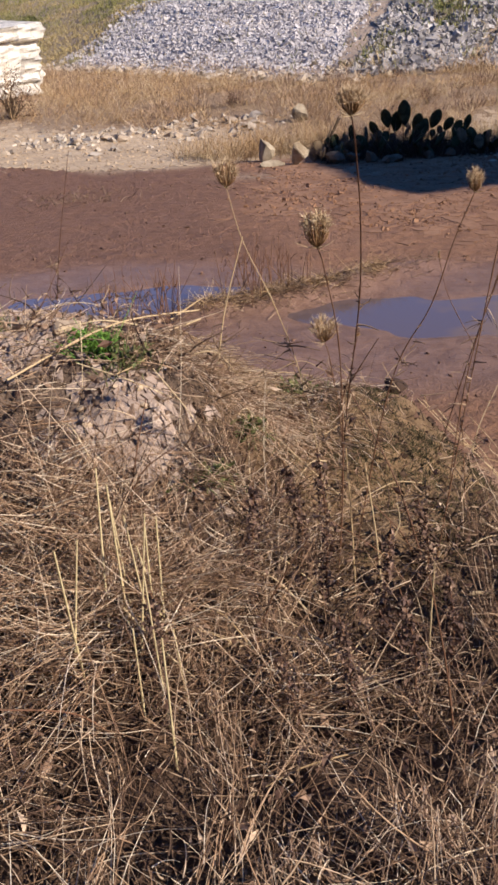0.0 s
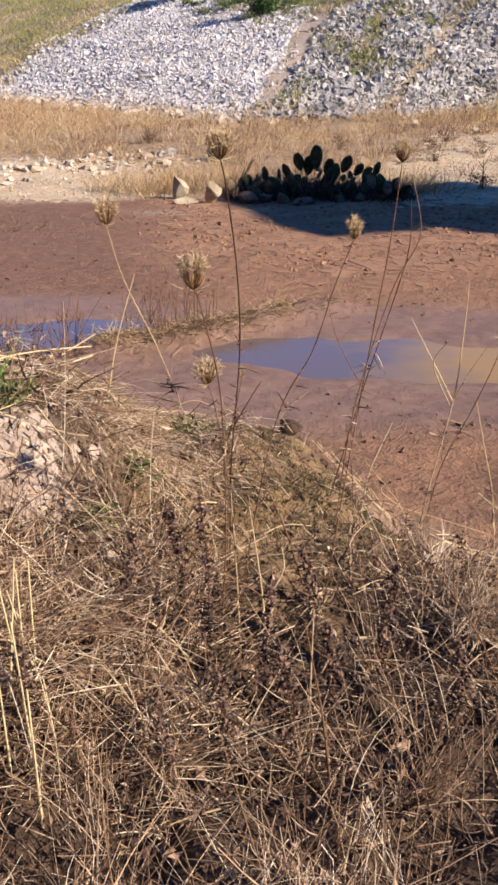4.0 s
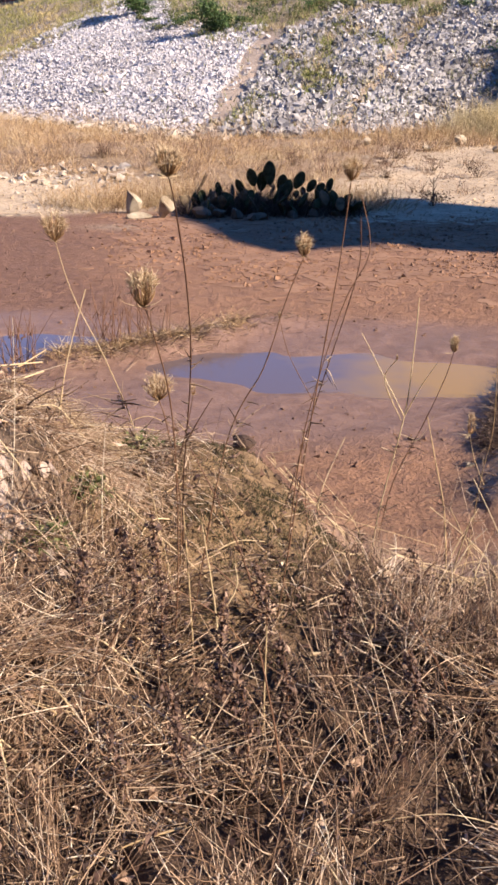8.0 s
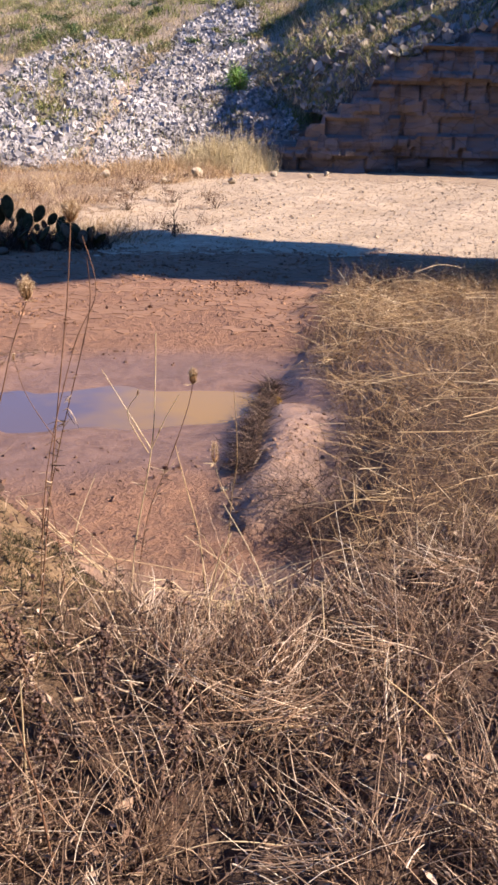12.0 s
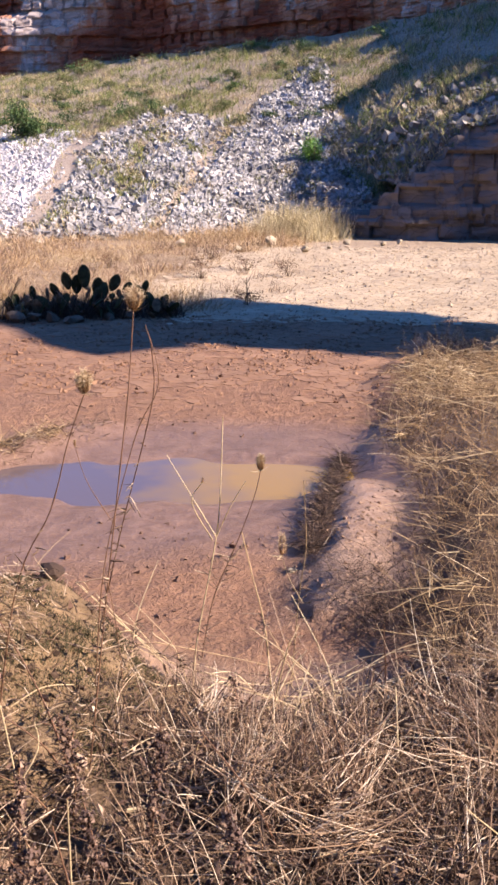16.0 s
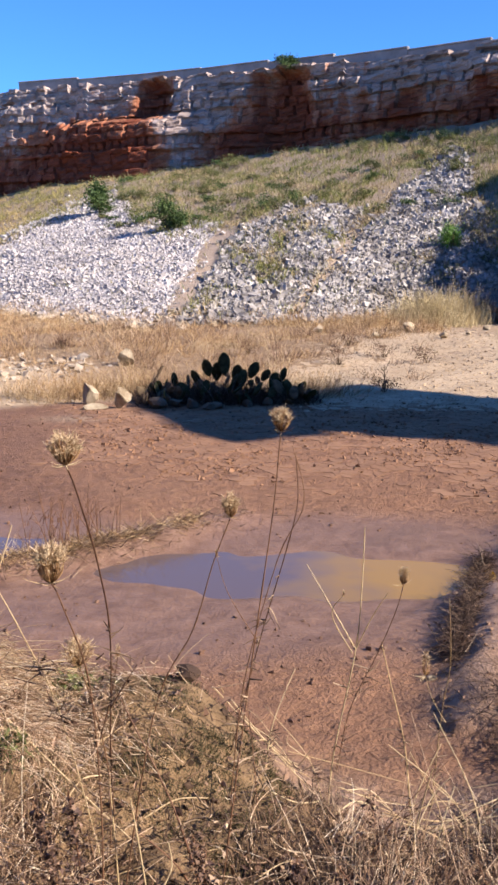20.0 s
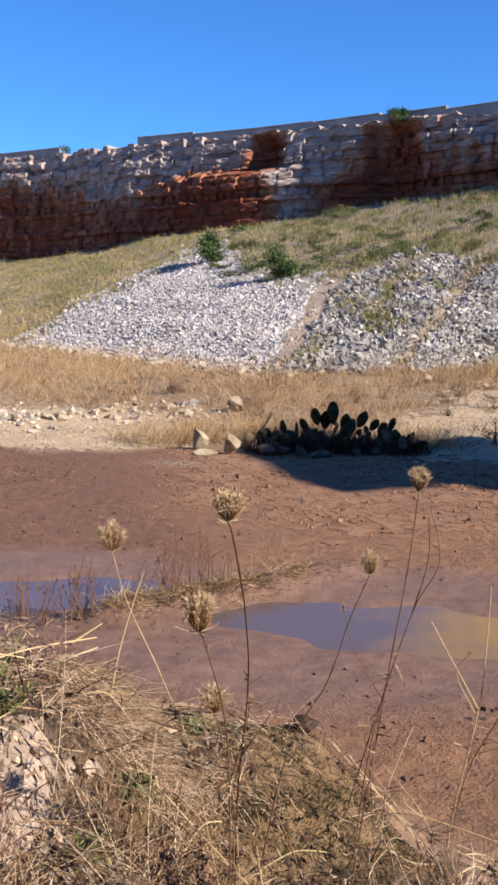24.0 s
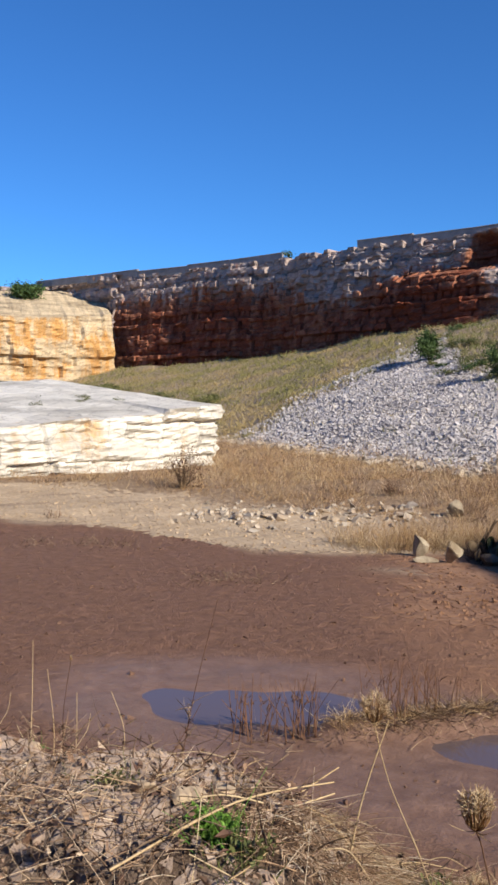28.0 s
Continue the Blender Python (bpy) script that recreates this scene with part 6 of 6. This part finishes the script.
for k, (px, py, h) in enumerate(((-2.55, 4.3, 0.62), (-2.45, 4.35, 0.5), (-2.8, 4.5, 0.7), (-2.95, 4.4, 0.55), (-2.35, 4.7, 0.4), (-2.62, 4.2, 0.35))):
    carrot([(px, py, 0.0), (px + 0.03, py - 0.02, h * 0.5), (px - 0.02 + 0.05 * math.sin(k), py, h)], 0.0, "pale dead stalk standing in the mud", 0.0034, False, 0.8,
           [([(px + 0.03, py - 0.02, h * 0.45), (px + 0.08, py, h * 0.62), (px + 0.10, py, h * 0.8)], 0.0)] if k % 2 else (), 20 + k)
for k in range(30):
    px, py = g.uniform(-0.75, 1.2), g.uniform(1.4, 2.6)
    z0, h = ground_at(px, py), g.uniform(0.22, 0.5) * (0.55 if k % 4 == 1 else 1)
    dx, dy = g.normal(0, 0.12), g.normal(0, 0.1)
    carrot([(px, py, z0), (px + dx * 0.4, py + dy * 0.4, z0 + h * 0.5), (px + dx, py + dy, z0 + h)], 0.0, "broken dark weed stalk with withered leaves", g.uniform(0.002, 0.004), k % 3 > 0, 0.8,
           [([(px + dx * 0.3, py + dy * 0.3, z0 + h * 0.4), (px + dx * 0.3 + 0.05, py, z0 + h * 0.6), (px + dx + 0.08, py, z0 + h * 0.75)], 0.0)] if k % 2 else (), 40 + k, 170 if k % 4 == 1 else 0)


for k, (px, py, h) in enumerate(((-0.27, 1.86, 0.5), (-0.13, 1.80, 0.44), (-0.34, 1.95, 0.38), (0.03, 1.74, 0.36), (0.16, 1.92, 0.36), (-0.02, 2.05, 0.32), (0.32, 1.72, 0.3), (-0.44, 1.78, 0.36), (-0.2, 1.55, 0.36), (-0.06, 1.62, 0.4), (-0.62, 1.5, 0.3))):
    z0 = ground_at(px, py)
    carrot([(px, py, z0), (px + 0.015, py, z0 + h * 0.5), (px + 0.03 * math.sin(2 * k), py - 0.02, z0 + h)], 0.0, "dead weed hung with shrivelled dark leaves", 0.0035, True, 0.8, (), 80 + k, 330)


# ---- long straws, sticks, fresh green ----
def long_straw(a, b, sag, radius, material, label, name="straw"):
    a, b = Vector(a), Vector(b)
    mid = (a + b) / 2 + Vector((0, 0, sag))
    root = a.copy()
    ob = new(name, curve_stem(name, [a - root, mid - root, b - root], radius, material, 0.7))
    ob.matrix_world = Matrix.Translation(root)
    return tagged(ob, label, "straw", "long straws")


for a, b, sag, rr in (((-1.092, 2.058, 0.912), (-0.746, 2.871, 0.846), 0.05, 0.0036), ((-0.889, 2.643, 0.819), (-0.737, 2.847, 0.822), 0.0, 0.0038), ((-0.822, 2.779, 0.844), (-0.743, 2.924, 0.872), 0.0, 0.003)):
    long_straw(a, b, sag, rr, stem_pale, "long pale straw lying on the mound crest")
for k in range(120):
    px, py = g.uniform(-1.6, 1.5), g.uniform(1.3, 3.0)
    az, L = g.uniform(0, 2 * math.pi), g.uniform(0.14, 0.45)
    if k < 44:
        px = g.uniform(0.0, 0.9)
        py, az = float(bank_front(px)) + g.normal(0.0, 0.16), g.normal(0, 0.9)
    qx, qy = px + L * math.cos(az), py + L * math.sin(az) * 0.5
    z0, z1 = ground_at(px, py) + g.uniform(0.01, 0.09), ground_at(qx, qy) + g.uniform(0.01, 0.09)
    long_straw((px, py, z0), (qx, qy, z1), g.uniform(-0.02, 0.05), g.uniform(0.0012, 0.0026), stem_pale, "long pale straw lying across the weeds")
for a, b, rr in (((0.11, 2.09, 0.27), (0.36, 2.09, 0.27), 0.006), ((0.12, 2.09, 0.26), (0.30, 1.85, 0.26), 0.007), ((0.42, 1.85, 0.27), (0.70, 1.84, 0.28), 0.005), ((-0.75, 1.45, 0.40), (-0.42, 1.75, 0.42), 0.007), ((0.9, 2.3, 0.3), (1.15, 2.05, 0.32), 0.005)):
    ob = long_straw(a, b, 0.01, rr, wood_mat if rr > 0.0065 else stem_pale, "grey broken stick lying in the straw", "stick")
for k in range(40):
    py = g.uniform(2.9, 8.6)
    px = float(spit_edge(np.array([py]))[0]) + g.uniform(0.0, 1.6)
    az, L = g.uniform(-0.4, 0.6), g.uniform(0.3, 0.8)
    z0 = ground_at(px, py) + g.uniform(0.08, 0.22)
    long_straw((px, py, z0), (px + L * math.cos(az), py + L * math.sin(az), z0 + g.normal(0, 0.08)), g.uniform(-0.02, 0.06), g.uniform(0.002, 0.0034), stem_pale, "long pale straw lying on the spit")
# cascade of straw down the side of the mound
n = 900
u = g.random(n) ** 1.6
x, y = -0.80 + 0.34 * u + g.normal(0, 0.05, n), 2.98 - 0.16 * u + g.normal(0, 0.07, n)
stuff("straw_cascade", stalk_mesh("straw_cascade", on_land(x, y, g.uniform(0.0, 0.04, n)), random_way(n, 82, g, g.normal(2.3, 0.7, n)), g.uniform(0.06, 0.22, n), np.array([0, 0, -0.35]) + g.normal(0, 0.1, (n, 3)), g.uniform(0.0007, 0.0017, n), stem_material("pale_straw", [(0.0, (0.36, 0.23, 0.12)), (0.6, (0.64, 0.46, 0.27)), (1.0, (0.86, 0.70, 0.47))])),
      "combed pale straw hanging down the mound", "dry grass")

n = 2600
x, y = -0.56 + g.normal(0, 0.15, n), 2.66 + g.normal(0, 0.2, n)
ok = (np.abs(x + 0.84) + np.abs(y - 2.14) > 0.3) & (x > -0.95)
x, y, n = x[ok], y[ok], ok.sum()
stuff("mound_straw", stalk_mesh("mound_straw", on_land(x, y, g.uniform(0.0, 0.03, n)), random_way(n, 84, g, g.normal(2.2, 0.8, n)), 0.04 + 0.15 * g.random(n) ** 1.5, np.array([0, 0, -0.35]) + g.normal(0, 0.16, (n, 3)), g.uniform(0.0008, 0.0018, n), straw_mat),
      "golden straw lying down the side of the mound", "dry grass")


def green_weed(px, py, count, spread, leaf, label):
    ob = thing("green_weed", (px, py, ground_at(px, py)), label, "weed", "green weeds on the bank")
    rng = np.random.default_rng(int(abs(px * 1000)))
    b = np.stack([rng.normal(0, spread, count), rng.normal(0, spread, count), np.full(count, 0.0)], -1)
    tagged(part("grass_growth", stalk_mesh("grass_growth", b, random_way(count, 45, rng), rng.uniform(0.02, 0.07, count), rng.normal(0, 0.4, (count, 3)), 0.0022, leaf, 3), leaf, ob), kind="stuff")
    part("foliage", leaf_mesh("foliage", count * 2, (spread * 1.6, spread * 1.3, 0.03), 0.012, leaf, rng, 9), leaf, ob)
    return ob


green_weed(-0.95, 2.36, 220, 0.04, leaf_fresh, "fresh bright green weed on the mound")
green_weed(-0.86, 2.3, 50, 0.05, leaf_olive, "small green weed on the mound")
green_weed(-0.52, 2.3, 60, 0.05, leaf_olive, "small grey-green weed in the straw")
green_weed(-0.62, 2.05, 60, 0.06, leaf_olive, "small grey-green weed in the straw")
green_weed(-0.42, 2.85, 50, 0.06, leaf_olive, "small mossy weed on the mound side")
green_weed(-1.35, 2.6, 40, 0.05, leaf_olive, "small green weed on the mound")
green_weed(-2.1, 3.2, 50, 0.07, leaf_fresh, "green grass tuft on the bank crest")
# dark moss on the bare side of the mound
n = 8000
spots = g.normal(0, 1, (60, 2)) * (0.2, 0.28) + (-0.1, 2.68)
pick = g.integers(0, 60, n)
x, y = spots[pick, 0] + g.normal(0, 0.035, n), spots[pick, 1] + g.normal(0, 0.03, n)
stuff("moss", stalk_mesh("moss", on_land(x, y, -0.003), random_way(n, 40, g), g.uniform(0.006, 0.022, n), g.normal(0, 0.3, (n, 3)), g.uniform(0.001, 0.0022, n), stem_material("moss", [(0.0, (0.035, 0.03, 0.013)), (1.0, (0.12, 0.095, 0.04))]), 2),
      "patches of dark moss on the bare soil", "moss")
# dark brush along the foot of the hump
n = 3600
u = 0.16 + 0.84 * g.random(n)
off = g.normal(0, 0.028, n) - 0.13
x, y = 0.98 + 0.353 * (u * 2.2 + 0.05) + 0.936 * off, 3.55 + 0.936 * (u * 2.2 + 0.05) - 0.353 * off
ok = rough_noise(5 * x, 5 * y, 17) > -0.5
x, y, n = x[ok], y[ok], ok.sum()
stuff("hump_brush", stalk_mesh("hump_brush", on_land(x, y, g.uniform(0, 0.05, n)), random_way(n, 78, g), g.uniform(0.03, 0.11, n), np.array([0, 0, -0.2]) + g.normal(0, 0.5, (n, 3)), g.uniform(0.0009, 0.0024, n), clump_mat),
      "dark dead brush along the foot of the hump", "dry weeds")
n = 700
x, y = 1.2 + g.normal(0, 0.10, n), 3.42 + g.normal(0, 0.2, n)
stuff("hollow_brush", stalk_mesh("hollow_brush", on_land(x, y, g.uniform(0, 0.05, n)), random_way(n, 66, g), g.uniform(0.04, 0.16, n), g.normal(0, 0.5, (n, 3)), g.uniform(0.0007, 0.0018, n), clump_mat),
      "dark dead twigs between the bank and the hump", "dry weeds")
for k in range(14):
    px, py = -0.66 + g.normal(0, 0.07), 1.5 + g.normal(0, 0.07)
    z0, h = ground_at(px, py), g.uniform(0.22, 0.42)
    long_straw((px, py, z0 - 0.02), (px + g.normal(0, 0.03), py + g.normal(0, 0.03), z0 + h), 0.0, g.uniform(0.002, 0.003), pale_grass, "upright golden straw stem on the near bank")
# pale heaps of straw on the left of the bank
n = 2600
x, y = -0.92 + g.normal(0, 0.24, n), 1.66 + g.normal(0, 0.13, n)
stuff("straw_heap", stalk_mesh("straw_heap", on_land(x, y, g.uniform(0.02, 0.12, n)), random_way(n, 72, g), 0.06 + 0.25 * g.random(n) ** 1.5, g.normal(0, 0.2, (n, 3)), g.uniform(0.0007, 0.0018, n), straw_mat),
      "heaped pale straw on the near bank", "dry grass")
n = 900
x, y = -1.75 + g.normal(0, 0.45, n), 2.35 + g.normal(0, 0.2, n)
stuff("crest_straw", stalk_mesh("crest_straw", on_land(x, y, g.uniform(0.0, 0.04, n)), random_way(n, 84, g), 0.06 + 0.25 * g.random(n) ** 1.5, g.normal(0, 0.12, (n, 3)), g.uniform(0.001, 0.0022, n), straw_mat),
      "thin straw lying on the bank crest", "dry grass")
# dead brush round the foot of the cactus
n = 5600
x, y = g.uniform(-1.15, 1.25, n), 12.35 + g.normal(0, 0.2, n)
stuff("cactus_brush", stalk_mesh("cactus_brush", on_land(x, y, -0.01), random_way(n, 40, g), g.uniform(0.08, 0.38, n) * (1 - 0.45 * np.abs(x)), g.normal(0, 0.3, (n, 3)), g.uniform(0.002, 0.005, n), clump_mat),
      "dark dead weeds tangled round the cactus", "dry weeds")
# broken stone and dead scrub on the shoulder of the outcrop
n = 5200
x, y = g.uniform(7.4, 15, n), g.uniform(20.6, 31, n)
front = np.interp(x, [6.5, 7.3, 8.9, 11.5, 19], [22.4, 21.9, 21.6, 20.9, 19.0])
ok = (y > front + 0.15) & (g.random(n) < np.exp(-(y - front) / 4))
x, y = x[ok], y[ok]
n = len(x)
# stones toned darker than other rubble, to suit the shade here
stuff("outcrop_rubble", stone_mesh("outcrop_rubble", np.stack([x, y, outcrop_top(x, y) + 0.03], -1), 0.05 + 0.22 * g.random(n) ** 4, rock_material("outcrop_stone_shade", [(0.3, (0.16, 0.14, 0.12)), (0.7, (0.42, 0.37, 0.32))], 0.8, 0.9, 0.01, 0.7), g, 0.7), "broken limestone on the shoulder of the outcrop", "rubble")
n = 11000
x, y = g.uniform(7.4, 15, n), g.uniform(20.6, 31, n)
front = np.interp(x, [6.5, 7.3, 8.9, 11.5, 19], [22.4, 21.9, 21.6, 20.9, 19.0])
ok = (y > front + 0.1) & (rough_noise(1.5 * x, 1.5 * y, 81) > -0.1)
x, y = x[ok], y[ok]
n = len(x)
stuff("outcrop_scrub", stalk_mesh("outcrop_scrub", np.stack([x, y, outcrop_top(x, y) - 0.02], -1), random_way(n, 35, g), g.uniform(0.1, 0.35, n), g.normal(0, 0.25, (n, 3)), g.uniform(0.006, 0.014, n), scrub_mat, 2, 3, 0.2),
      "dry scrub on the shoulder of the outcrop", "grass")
